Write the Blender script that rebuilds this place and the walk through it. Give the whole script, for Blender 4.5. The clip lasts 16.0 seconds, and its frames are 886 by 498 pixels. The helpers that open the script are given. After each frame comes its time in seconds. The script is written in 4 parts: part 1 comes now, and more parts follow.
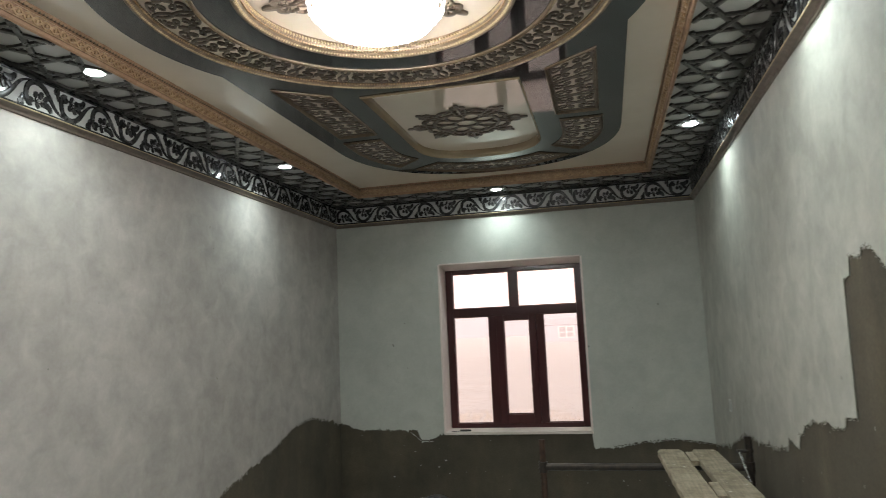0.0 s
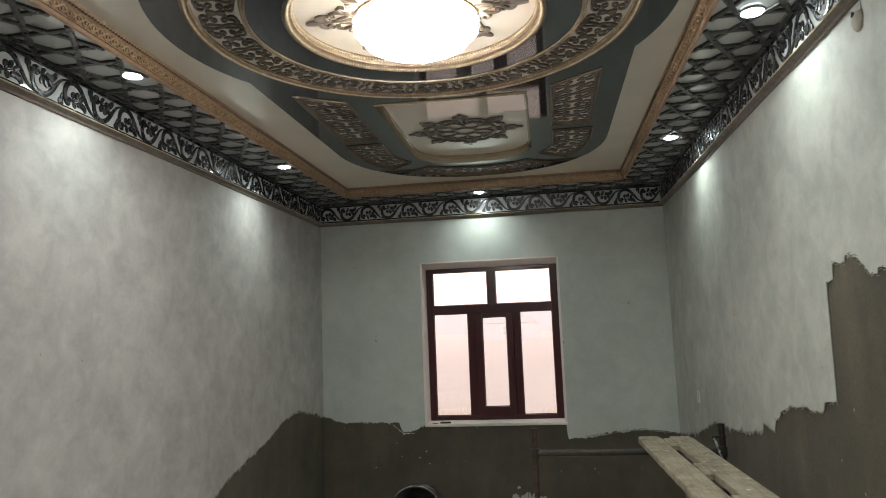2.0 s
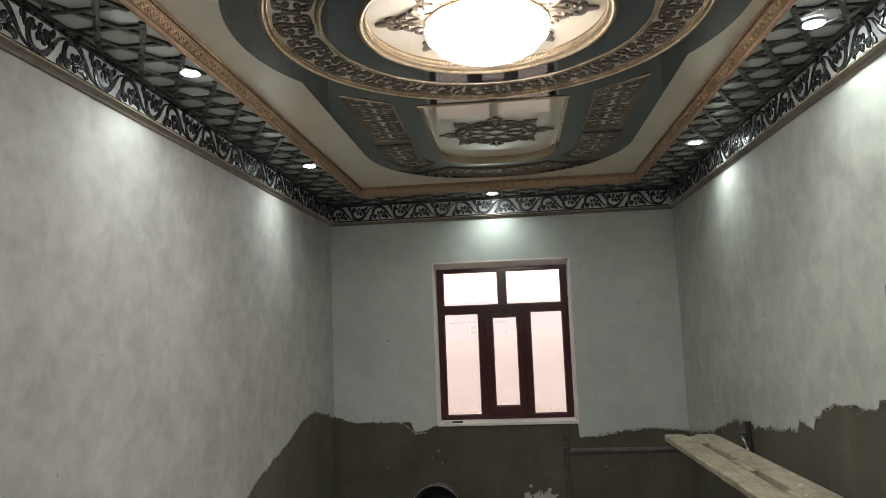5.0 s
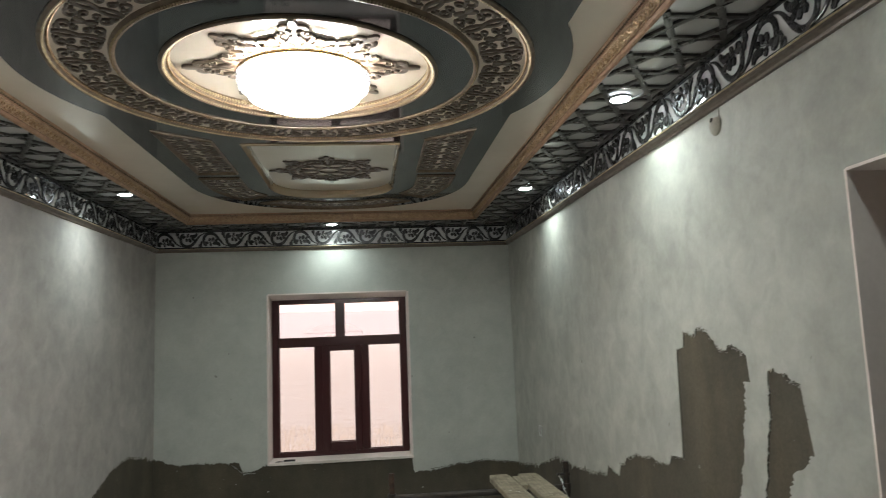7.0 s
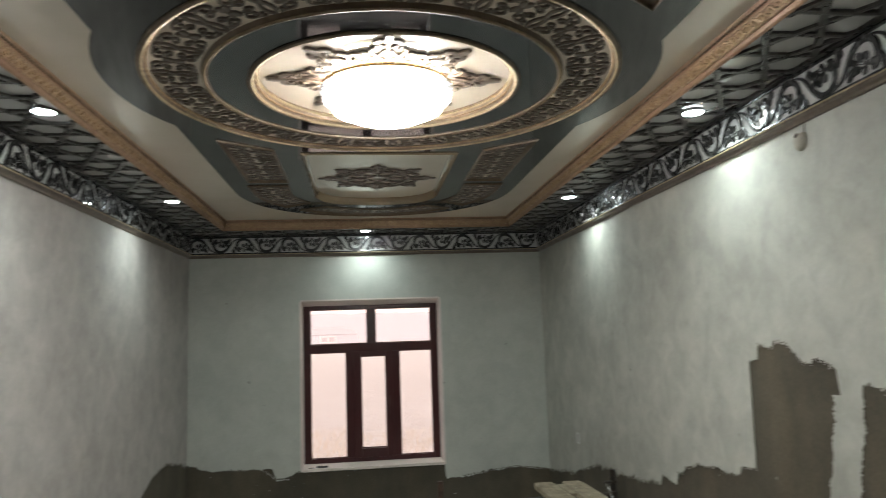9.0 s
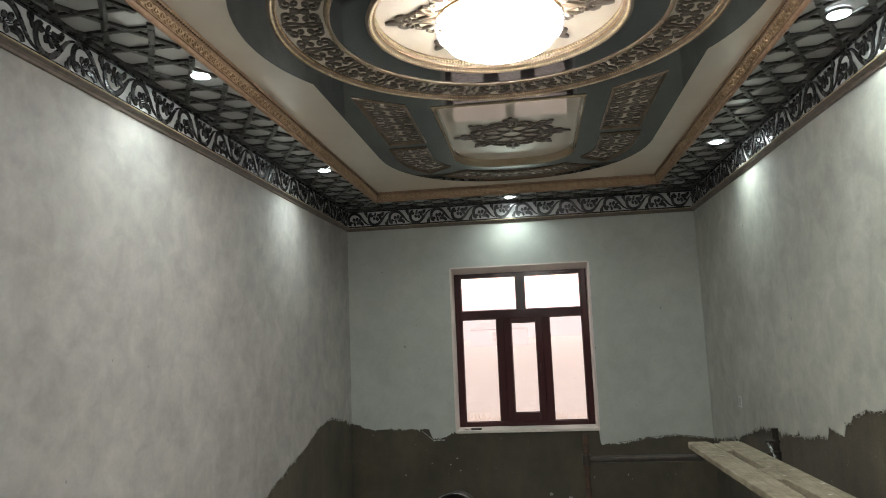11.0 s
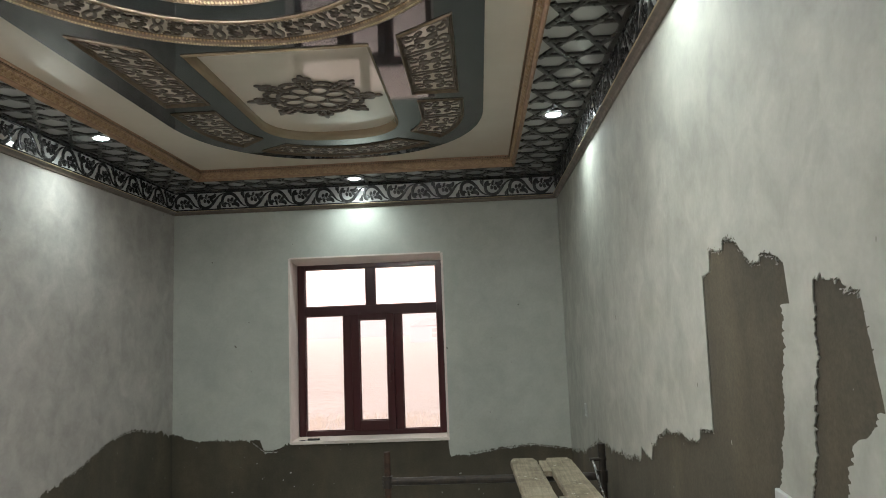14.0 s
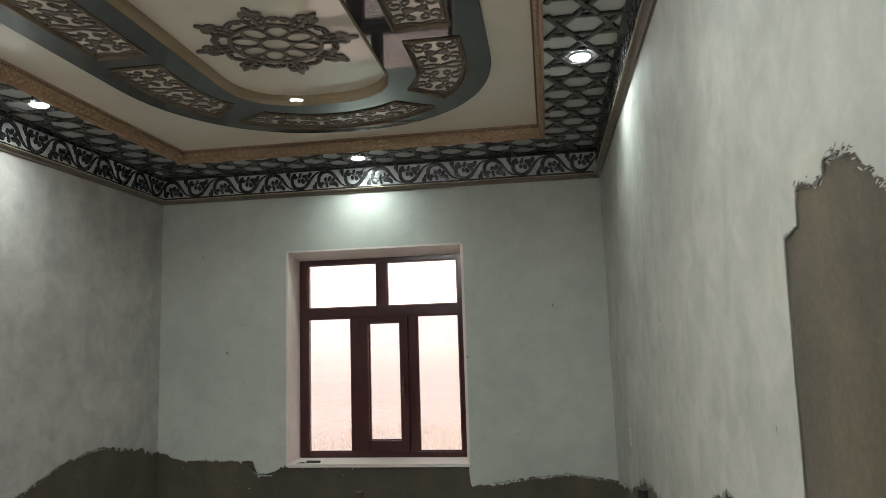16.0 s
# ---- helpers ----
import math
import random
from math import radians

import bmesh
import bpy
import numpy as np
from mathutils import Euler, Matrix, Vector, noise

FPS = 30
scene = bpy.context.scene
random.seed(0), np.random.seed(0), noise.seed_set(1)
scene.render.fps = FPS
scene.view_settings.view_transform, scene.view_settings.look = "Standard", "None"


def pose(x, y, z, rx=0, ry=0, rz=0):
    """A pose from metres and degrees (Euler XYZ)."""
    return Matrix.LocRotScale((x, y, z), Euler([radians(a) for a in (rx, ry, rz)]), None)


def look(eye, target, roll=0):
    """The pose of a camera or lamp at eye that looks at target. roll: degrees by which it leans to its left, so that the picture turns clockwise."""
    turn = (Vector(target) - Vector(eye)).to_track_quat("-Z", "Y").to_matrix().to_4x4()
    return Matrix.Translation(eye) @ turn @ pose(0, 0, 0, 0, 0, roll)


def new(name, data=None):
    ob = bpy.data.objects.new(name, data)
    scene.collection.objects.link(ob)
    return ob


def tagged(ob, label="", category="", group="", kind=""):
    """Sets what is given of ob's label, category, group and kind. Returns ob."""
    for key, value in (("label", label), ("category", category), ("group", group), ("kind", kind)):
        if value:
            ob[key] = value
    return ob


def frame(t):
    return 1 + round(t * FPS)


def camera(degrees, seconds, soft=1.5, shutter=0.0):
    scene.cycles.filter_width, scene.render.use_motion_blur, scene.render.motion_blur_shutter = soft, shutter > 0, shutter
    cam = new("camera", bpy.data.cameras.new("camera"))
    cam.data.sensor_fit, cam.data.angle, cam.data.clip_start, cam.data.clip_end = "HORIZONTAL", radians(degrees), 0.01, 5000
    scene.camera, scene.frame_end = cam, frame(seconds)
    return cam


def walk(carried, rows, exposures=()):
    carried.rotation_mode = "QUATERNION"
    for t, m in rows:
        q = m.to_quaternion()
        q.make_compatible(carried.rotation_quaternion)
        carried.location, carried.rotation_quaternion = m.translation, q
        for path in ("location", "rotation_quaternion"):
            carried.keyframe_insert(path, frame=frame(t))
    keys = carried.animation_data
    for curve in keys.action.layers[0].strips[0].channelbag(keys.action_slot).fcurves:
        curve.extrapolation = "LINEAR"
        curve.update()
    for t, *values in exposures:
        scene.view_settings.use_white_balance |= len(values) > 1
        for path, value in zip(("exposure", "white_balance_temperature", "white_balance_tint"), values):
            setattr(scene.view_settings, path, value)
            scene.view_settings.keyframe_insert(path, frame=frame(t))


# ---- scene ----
cam = camera(65.9, 16.0, soft=0.75, shutter=0.35)
SKY, SPOT, CHANDELIER = 0.15, 24.0, 52.0
EXPOSURES = [(0.0, 0.02), (9.5, 0.02), (12.0, 0.08), (14.0, 0.20), (16.0, 0.22)]
PATH = [
    (0, (2.428, 0.055, 1.594), (1.974, 1.987, 1.842), -2.5),
    (0.5, (2.42, -0.037, 1.604), (2.096, 1.921, 1.849), -2.6),
    (1, (2.379, -0.162, 1.599), (2.084, 1.801, 1.842), -2.5),
    (1.5, (2.296, -0.235, 1.603), (2.005, 1.73, 1.841), -2.4),
    (2, (2.128, -0.259, 1.594), (1.835, 1.706, 1.829), -2.2),
    (2.5, (1.991, -0.298, 1.586), (1.705, 1.667, 1.825), -2.4),
    (3, (1.922, -0.383, 1.595), (1.664, 1.586, 1.836), -2.4),
    (3.5, (1.85, -0.439, 1.595), (1.606, 1.531, 1.833), -2.5),
    (3.7, (1.832, -0.447, 1.603), (1.586, 1.524, 1.837), -2.6),
    (5.8, (1.666, -0.261, 1.625), (1.519, 1.72, 1.856), -2.4),
    (6, (1.752, -0.253, 1.639), (1.621, 1.728, 1.882), -2.6),
    (6.5, (1.89, -0.262, 1.748), (1.905, 1.723, 1.991), -2.4),
    (7, (1.893, -0.274, 1.834), (2.109, 1.7, 2.073), -2.2),
    (7.5, (1.875, -0.252, 1.923), (2.236, 1.701, 2.162), -2.2),
    (8, (1.829, -0.259, 1.99), (2.279, 1.675, 2.231), -2.2),
    (8.5, (1.714, -0.26, 1.965), (2.163, 1.674, 2.206), -2.1),
    (9, (1.54, -0.257, 1.882), (1.774, 1.714, 2.128), -2.0),
    (9.4, (1.429, -0.277, 1.811), (1.43, 1.706, 2.071), -1.6),
    (9.5, (1.41, -0.271, 1.801), (1.341, 1.711, 2.057), -1.8),
    (9.7, (1.393, -0.301, 1.76), (1.227, 1.675, 2.019), -1.6),
    (11.8, (1.979, -0.21, 1.561), (1.72, 1.757, 1.809), -2.4),
    (12, (2.015, -0.182, 1.553), (1.786, 1.789, 1.801), -2.2),
    (12.5, (2.124, -0.013, 1.565), (1.994, 1.969, 1.801), -2.2),
    (13, (2.212, 0.121, 1.57), (2.111, 2.104, 1.813), -2.1),
    (13.5, (2.356, 0.273, 1.567), (2.265, 2.257, 1.802), -2.3),
    (14, (2.522, 0.482, 1.59), (2.425, 2.466, 1.824), -2.2),
    (14.5, (2.602, 0.829, 1.577), (2.487, 2.814, 1.797), -2.1),
    (15, (2.683, 1.176, 1.568), (2.546, 3.158, 1.8), -1.9),
    (15.5, (2.729, 1.385, 1.57), (2.464, 3.352, 1.817), -1.6),
    (16, (2.801, 1.37, 1.567), (2.509, 3.332, 1.828), -1.8),
]
walk(cam, [(t, look(eye, target, roll)) for t, eye, target, roll in PATH], EXPOSURES)

# ---- world, sun, large lights ----
world = bpy.data.worlds.new("hazy_day")
world.use_nodes = True
scene.world = world
wn, wl = world.node_tree.nodes, world.node_tree.links
wbg = wn["Background"]
sky = wn.new("ShaderNodeTexSky")
sky.sky_type, sky.sun_disc = "NISHITA", False
sky.sun_elevation, sky.sun_rotation, sky.dust_density = radians(35), radians(200), 6.0
haze = wn.new("ShaderNodeHueSaturation")
haze.inputs["Saturation"].default_value = 0.25
wl.new(sky.outputs[0], haze.inputs["Color"])
tint = wn.new("ShaderNodeMix")
tint.data_type, tint.blend_type = "RGBA", "MULTIPLY"
tint.inputs[0].default_value = 1.0
wl.new(haze.outputs[0], tint.inputs[6])
tint.inputs[7].default_value = (1.0, 0.85, 0.80, 1)
cloud = wn.new("ShaderNodeMix")
cloud.data_type = "RGBA"
cloud.inputs[0].default_value = 0.8
wl.new(tint.outputs[2], cloud.inputs[6])
cloud.inputs[7].default_value = (13.2, 10.5, 9.7, 1)
wl.new(cloud.outputs[2], wbg.inputs["Color"])
wbg.inputs["Strength"].default_value = SKY

sun = new("sun", bpy.data.lights.new("sun", "SUN"))
sun.data.energy, sun.data.angle, sun.data.color = 0.7, radians(25), (1.0, 0.88, 0.82)
sun.matrix_world = look((0, 0, 30), (6, 20, 0))


def spot(x, y, power):
    lamp = new("downlight_lamp", bpy.data.lights.new("downlight_lamp", "SPOT"))
    lamp.data.energy, lamp.data.color = power, (0.86, 1.0, 0.96)
    lamp.data.spot_size, lamp.data.spot_blend, lamp.data.shadow_soft_size = radians(160), 1.0, 0.035
    lamp.matrix_world = pose(x, y, 2.792)


# ---- materials ----
class Mat:
    """A node material in the making: a Principled surface with its texture space."""

    def __init__(self, name, color, rough=0.5, metal=0.0, coat=0.0):
        self.m = bpy.data.materials.new(name)
        self.m.use_nodes = True
        self.n, self.l = self.m.node_tree.nodes, self.m.node_tree.links
        self.b = self.n["Principled BSDF"]
        self.b.inputs["Base Color"].default_value = (*color, 1)
        self.b.inputs["Roughness"].default_value = rough
        self.b.inputs["Metallic"].default_value = metal
        self.b.inputs["Coat Weight"].default_value = coat
        self.b.inputs["Coat Roughness"].default_value = 0.03
        self.tc = self.n.new("ShaderNodeTexCoord")

    def noise(self, scale, detail=4, rough=0.55, stretch=(1, 1, 1), distort=0.0):
        mp = self.n.new("ShaderNodeMapping")
        mp.inputs["Scale"].default_value = stretch
        self.l.new(self.tc.outputs["Object"], mp.inputs["Vector"])
        t = self.n.new("ShaderNodeTexNoise")
        t.inputs["Scale"].default_value, t.inputs["Detail"].default_value = scale, detail
        t.inputs["Roughness"].default_value, t.inputs["Distortion"].default_value = rough, distort
        self.l.new(mp.outputs[0], t.inputs["Vector"])
        return t.outputs[0]

    def ramp(self, fac, stops):
        r = self.n.new("ShaderNodeValToRGB")
        el = r.color_ramp.elements
        while len(el) < len(stops):
            el.new(0.5)
        for e, (p, c) in zip(el, stops):
            e.position, e.color = p, (*c, 1) if len(c) == 3 else c
        self.l.new(fac, r.inputs[0])
        return r.outputs[0]

    def mix(self, a, b, fac=0.5, mode="MIX"):
        x = self.n.new("ShaderNodeMix")
        x.data_type, x.blend_type = "RGBA", mode
        for sock, v in ((x.inputs[0], fac), (x.inputs[6], a), (x.inputs[7], b)):
            if isinstance(v, (int, float)):
                sock.default_value = v
            elif isinstance(v, tuple):
                sock.default_value = (*v, 1)
            else:
                self.l.new(v, sock)
        return x.outputs[2]

    def color(self, out):
        self.l.new(out, self.b.inputs["Base Color"])
        return self

    def rough(self, out, lo, hi):
        self.l.new(self.ramp(out, [(0.3, (lo,) * 3), (0.7, (hi,) * 3)]), self.b.inputs["Roughness"])
        return self

    def bump(self, out, strength, dist=0.01):
        b = self.n.new("ShaderNodeBump")
        b.inputs["Strength"].default_value, b.inputs["Distance"].default_value = strength, dist
        self.l.new(out, b.inputs["Height"])
        self.l.new(b.outputs[0], self.b.inputs["Normal"])
        return self


def skim_material(name, lo, hi, stretch, cloud=0.79):
    """Troweled gypsum skim: cloudy patches a hand wide, over wider drifts."""
    k = Mat(name, hi, 0.55)
    big = k.ramp(k.noise(1.4, 3, 0.5, stretch, 0.3), [(0.3, lo), (0.72, hi)])
    mid = k.ramp(k.noise(6.0, 4, 0.55, stretch, 0.5), [(0.34, (cloud, cloud, cloud)), (0.66, (1.0, 1.0, 1.0))])
    swirl = k.ramp(k.noise(14, 3, 0.5, (1, 1, 1), 0.8), [(0.33, (1 - (1 - cloud) * 0.4,) * 3), (0.62, (1.0, 1.0, 1.0))])
    fine = k.ramp(k.noise(60, 3), [(0.3, (0.94, 0.94, 0.93)), (0.7, (1, 1, 1))])
    specks = k.ramp(k.noise(26, 2, 0.4, (1, 1, 0.6)), [(0.775, (0, 0, 0)), (0.80, (1, 1, 1))])
    coat = k.mix(k.mix(k.mix(big, mid, 1.0, "MULTIPLY"), swirl, 1.0, "MULTIPLY"), fine, 1.0, "MULTIPLY")
    k.color(k.mix(coat, (0.16, 0.15, 0.13), specks))
    k.rough(k.noise(3.0, 4, 0.6, stretch), 0.6, 0.8)
    k.bump(k.mix(k.noise(9, 5, 0.6, stretch), k.noise(120, 2), 0.25), 0.25, 0.004)
    return k.m


# One tint of coat per wall: warm grey, yellowish, green-grey.
SKIM_SIDE = skim_material("skim_coat", (0.40, 0.375, 0.352), (0.52, 0.488, 0.46), (1, 1, 1))
SKIM_EAST = skim_material("skim_coat_yellowish", (0.392, 0.390, 0.349), (0.507, 0.504, 0.455), (1, 1, 1))
SKIM_FAR = skim_material("skim_coat_green_grey", (0.455, 0.466, 0.428), (0.53, 0.542, 0.498), (1, 1, 1), 0.90)


def dark_plaster():
    k = Mat("raw_plaster", (0.09, 0.08, 0.06), 0.85)
    big = k.ramp(k.noise(2.2, 6, 0.65), [(0.3, (0.052, 0.044, 0.031)), (0.7, (0.094, 0.080, 0.057))])
    grit = k.ramp(k.noise(90, 4, 0.7), [(0.25, (0.7, 0.7, 0.7)), (0.7, (1.08, 1.07, 1.05))])
    smear = k.ramp(k.noise(4.0, 5, 0.6, (1, 1, 0.3)), [(0.45, (1, 1, 1)), (0.75, (1.5, 1.42, 1.3))])
    big = k.mix(big, smear, 1.0, "MULTIPLY")
    specks = k.ramp(k.noise(38, 2, 0.4), [(0.76, (0, 0, 0)), (0.79, (1, 1, 1))])
    k.color(k.mix(k.mix(big, grit, 1.0, "MULTIPLY"), (0.3, 0.29, 0.26), specks))
    k.bump(k.mix(k.noise(14, 5, 0.6), k.noise(160, 3), 0.4), 0.3, 0.004)
    return k.m


RAW = dark_plaster()


def lacquer(name, color, dark, coat=1.0):
    k = Mat(name, color, 0.3, 0.0, coat)
    k.b.inputs["Coat IOR"].default_value = 1.75
    k.b.inputs["Coat Roughness"].default_value = 0.05
    k.b.inputs["Specular IOR Level"].default_value = 0.0
    k.color(k.mix(dark, color, k.ramp(k.noise(3.0, 5, 0.6), [(0.3, (0, 0, 0)), (0.7, (1, 1, 1))])))
    k.bump(k.noise(2.2, 2, 0.4), 0.05, 0.02)
    return k.m


CREAM = lacquer("cream_lacquer", (0.775, 0.69, 0.59), (0.715, 0.63, 0.53))
SLATE = lacquer("slate_lacquer", (0.035, 0.040, 0.042), (0.027, 0.032, 0.034))
PALE_GOLD = lacquer("pale_gold_lacquer", (0.30, 0.225, 0.14), (0.23, 0.165, 0.10))
PEARL = lacquer("white_gloss_panel", (0.54, 0.535, 0.525), (0.47, 0.465, 0.455))


def metal_paint(name, color, dark, rough, metal):
    k = Mat(name, color, rough, metal)
    k.color(k.mix(dark, color, k.ramp(k.noise(35, 5, 0.65), [(0.3, (0, 0, 0)), (0.68, (1, 1, 1))])))
    k.rough(k.noise(25, 3), rough - 0.08, rough + 0.12)
    k.bump(k.noise(180, 3), 0.15, 0.002)
    return k.m


GOLD = metal_paint("antique_gold_paint", (0.48, 0.33, 0.19), (0.25, 0.155, 0.085), 0.42, 0.35)
GILT = metal_paint("bright_gilding", (0.52, 0.42, 0.265), (0.32, 0.24, 0.14), 0.45, 0.3)
COPPER = metal_paint("brown_gold_paint", (0.35, 0.215, 0.132), (0.24, 0.142, 0.086), 0.48, 0.2)
UMBER = metal_paint("dark_bronze_paint", (0.17, 0.12, 0.076), (0.10, 0.068, 0.042), 0.42, 0.25)
BRONZE = metal_paint("bronze_brown_paint", (0.155, 0.12, 0.095), (0.10, 0.077, 0.06), 0.38, 0.15)
BLACK = metal_paint("black_lacquer_fretwork", (0.035, 0.034, 0.033), (0.018, 0.018, 0.018), 0.22, 0.1)
LATTICE = metal_paint("graphite_fretwork", (0.075, 0.07, 0.064), (0.04, 0.037, 0.034), 0.3, 0.2)
MAHOGANY_MAT = Mat("mahogany_pvc", (0.06, 0.0145, 0.0155), 0.28)
MAHOGANY_MAT.color(MAHOGANY_MAT.ramp(MAHOGANY_MAT.noise(5, 5, 0.6, (8, 8, 0.6)), [(0.3, (0.050, 0.0115, 0.0125)), (0.7, (0.066, 0.017, 0.018))]))
MAHOGANY = MAHOGANY_MAT.m
BRASS = metal_paint("polished_brass", (0.85, 0.6, 0.28), (0.6, 0.4, 0.17), 0.2, 1.0)
STEEL = metal_paint("black_tube", (0.03, 0.028, 0.026), (0.06, 0.045, 0.035), 0.45, 0.5)
RUST = metal_paint("rusty_tube", (0.085, 0.045, 0.028), (0.04, 0.025, 0.018), 0.7, 0.2)
CHROME = metal_paint("bright_steel", (0.6, 0.6, 0.6), (0.4, 0.4, 0.4), 0.25, 1.0)
REVEAL = skim_material("reveal_skim", (0.74, 0.645, 0.605), (0.82, 0.725, 0.685), (1, 1, 1), 0.93)
DOOR_REVEAL = skim_material("door_reveal_skim", (0.80, 0.71, 0.66), (0.86, 0.77, 0.72), (1, 1, 1), 0.92)
PUTTY = skim_material("putty_cap", (0.36, 0.33, 0.27), (0.48, 0.44, 0.37), (4, 4, 4))
PLASTIC = Mat("white_plastic", (0.47, 0.48, 0.47), 0.35).m
RUBBER = metal_paint("black_rubber", (0.035, 0.033, 0.030), (0.024, 0.023, 0.021), 0.4, 0.0)
# House and tree base colours hold the haze; roof darkened to offset skylight.
HAZE_TINT_ROOF = metal_paint("haze_tinted_roof", (0.55, 0.535, 0.56), (0.53, 0.515, 0.54), 0.9, 0.0)
HOUSE = metal_paint("haze_tinted_wall", (0.69, 0.675, 0.715), (0.67, 0.655, 0.695), 0.9, 0.0)
HOUSE_PANE = metal_paint("haze_tinted_pane", (0.6, 0.57, 0.59), (0.58, 0.55, 0.57), 0.6, 0.0)
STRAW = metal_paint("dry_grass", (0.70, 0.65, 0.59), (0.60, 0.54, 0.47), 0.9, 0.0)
FAR_TREES = metal_paint("haze_tinted_trees", (0.69, 0.675, 0.715), (0.66, 0.645, 0.685), 1.0, 0.0)
WHITE = Mat("white_paint", (0.8, 0.8, 0.8), 0.6).m


def screed():
    k = Mat("cement_screed", (0.16, 0.145, 0.12), 0.9)
    k.color(k.ramp(k.noise(3, 8, 0.7), [(0.3, (0.48, 0.46, 0.425)), (0.7, (0.62, 0.60, 0.56))]))
    k.bump(k.noise(40, 6, 0.7), 0.5, 0.005)
    return k.m


def timber():
    k = Mat("rough_sawn_pine", (0.45, 0.36, 0.22), 0.75)
    grain = k.ramp(k.noise(6, 8, 0.7, (14, 0.6, 8), 0.5), [(0.25, (0.165, 0.135, 0.095)), (0.55, (0.315, 0.268, 0.192)), (0.8, (0.42, 0.37, 0.28))])
    dirt = k.ramp(k.noise(7, 5, 0.7), [(0.35, (0.55, 0.52, 0.47)), (0.6, (1, 1, 1))])
    splash = k.ramp(k.noise(24, 4, 0.6), [(0.66, (0, 0, 0)), (0.72, (1, 1, 1))])
    k.color(k.mix(k.mix(grain, dirt, 1.0, "MULTIPLY"), (0.6, 0.57, 0.5), splash))
    k.bump(k.noise(9, 6, 0.7, (20, 0.8, 8)), 0.4, 0.003)
    return k.m


FLOOR, PINE = screed(), timber()


def glass():
    k = Mat("window_glass", (1, 1, 1), 0.0)
    k.b.inputs["Transmission Weight"].default_value, k.b.inputs["IOR"].default_value = 1.0, 1.45
    return k.m


def glow(name, color, strength):
    k = Mat(name, (0.8, 0.8, 0.8), 0.3)
    k.b.inputs["Emission Color"].default_value, k.b.inputs["Emission Strength"].default_value = (*color, 1), strength
    return k.m


GLASS = glass()
LED = glow("led_lens", (0.86, 0.97, 1.0), 30)
CRYSTAL = glow("lit_crystal", (0.985, 1.0, 0.975), CHANDELIER)
# Noise in the emission paints sparkle onto the upper crystal tiers.
CUT = Mat("cut_crystal_painted_sparkle", (0.12, 0.12, 0.12), 0.08)
CUT.b.inputs["Emission Color"].default_value = (1.0, 1.0, 0.97, 1)
CUT.l.new(CUT.ramp(CUT.noise(55, 2, 0.5), [(0.47, (0.13,) * 3), (0.60, (1, 1, 1))]), CUT.b.inputs["Emission Color"])
CUT.b.inputs["Emission Strength"].default_value = 1.6
CUT_CRYSTAL = CUT.m
# Field made paler all over in its colour, in place of distance haze.
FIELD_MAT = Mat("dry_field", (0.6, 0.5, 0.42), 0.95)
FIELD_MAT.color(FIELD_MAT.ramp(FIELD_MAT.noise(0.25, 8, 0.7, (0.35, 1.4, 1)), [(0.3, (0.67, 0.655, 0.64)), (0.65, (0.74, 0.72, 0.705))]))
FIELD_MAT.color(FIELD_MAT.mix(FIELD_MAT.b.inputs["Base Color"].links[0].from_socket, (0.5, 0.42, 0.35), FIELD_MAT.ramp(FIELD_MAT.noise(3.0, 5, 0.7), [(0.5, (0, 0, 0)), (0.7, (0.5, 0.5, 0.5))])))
FIELD_MAT.bump(FIELD_MAT.noise(2.5, 6, 0.7), 1.0, 0.4)
FIELD_MAT = FIELD_MAT.m


# ---- mesh helpers ----
def finish(name, bm, material, parent=None, label="", smooth=False):
    bmesh.ops.recalc_face_normals(bm, faces=bm.faces)
    me = bpy.data.meshes.new(name)
    bm.to_mesh(me)
    bm.free()
    me.materials.append(material)
    if smooth:
        me.polygons.foreach_set("use_smooth", [True] * len(me.polygons))
    ob = new(name, me)
    if parent:
        ob.parent = parent
        ob.matrix_parent_inverse = parent.matrix_world.inverted()
    if label:
        ob["label"] = label
    return ob


def part(name, bm, material, parent, label="", smooth=False):
    return finish(name, bm, material, parent, label, smooth)


def thing(name, at, label, category, group="", kind=""):
    ob = tagged(new(name), label, category, group, kind)
    ob.matrix_world = pose(*at)
    bpy.context.view_layer.update()
    return ob


def box(bm, a, b, bevel=0.0):
    (x0, y0, z0), (x1, y1, z1) = a, b
    v = [bm.verts.new(p) for p in ((x0, y0, z0), (x1, y0, z0), (x1, y1, z0), (x0, y1, z0), (x0, y0, z1), (x1, y0, z1), (x1, y1, z1), (x0, y1, z1))]
    f = [bm.faces.new([v[i] for i in q]) for q in ((3, 2, 1, 0), (4, 5, 6, 7), (0, 1, 5, 4), (1, 2, 6, 5), (2, 3, 7, 6), (3, 0, 4, 7))]
    if bevel:
        edges = list({e for q in f for e in q.edges})
        bmesh.ops.bevel(bm, geom=edges, offset=bevel, segments=2, affect="EDGES", profile=0.5)
    return bm


def boxed(*pairs, bevel=0.0):
    bm = bmesh.new()
    for a, b in pairs:
        box(bm, a, b, bevel)
    return bm


def tube(bm, a, b, r, sides=14, caps=True):
    a, b = Vector(a), Vector(b)
    q = (b - a).to_track_quat("Z", "Y").to_matrix()
    rings = [[bm.verts.new(p + q @ Vector((r * math.cos(t), r * math.sin(t), 0))) for t in np.linspace(0, 2 * math.pi, sides, endpoint=False)] for p in (a, b)]
    for i in range(sides):
        j = (i + 1) % sides
        bm.faces.new((rings[0][i], rings[0][j], rings[1][j], rings[1][i]))
    if caps:
        bm.faces.new(rings[0][::-1]), bm.faces.new(rings[1])
    return bm


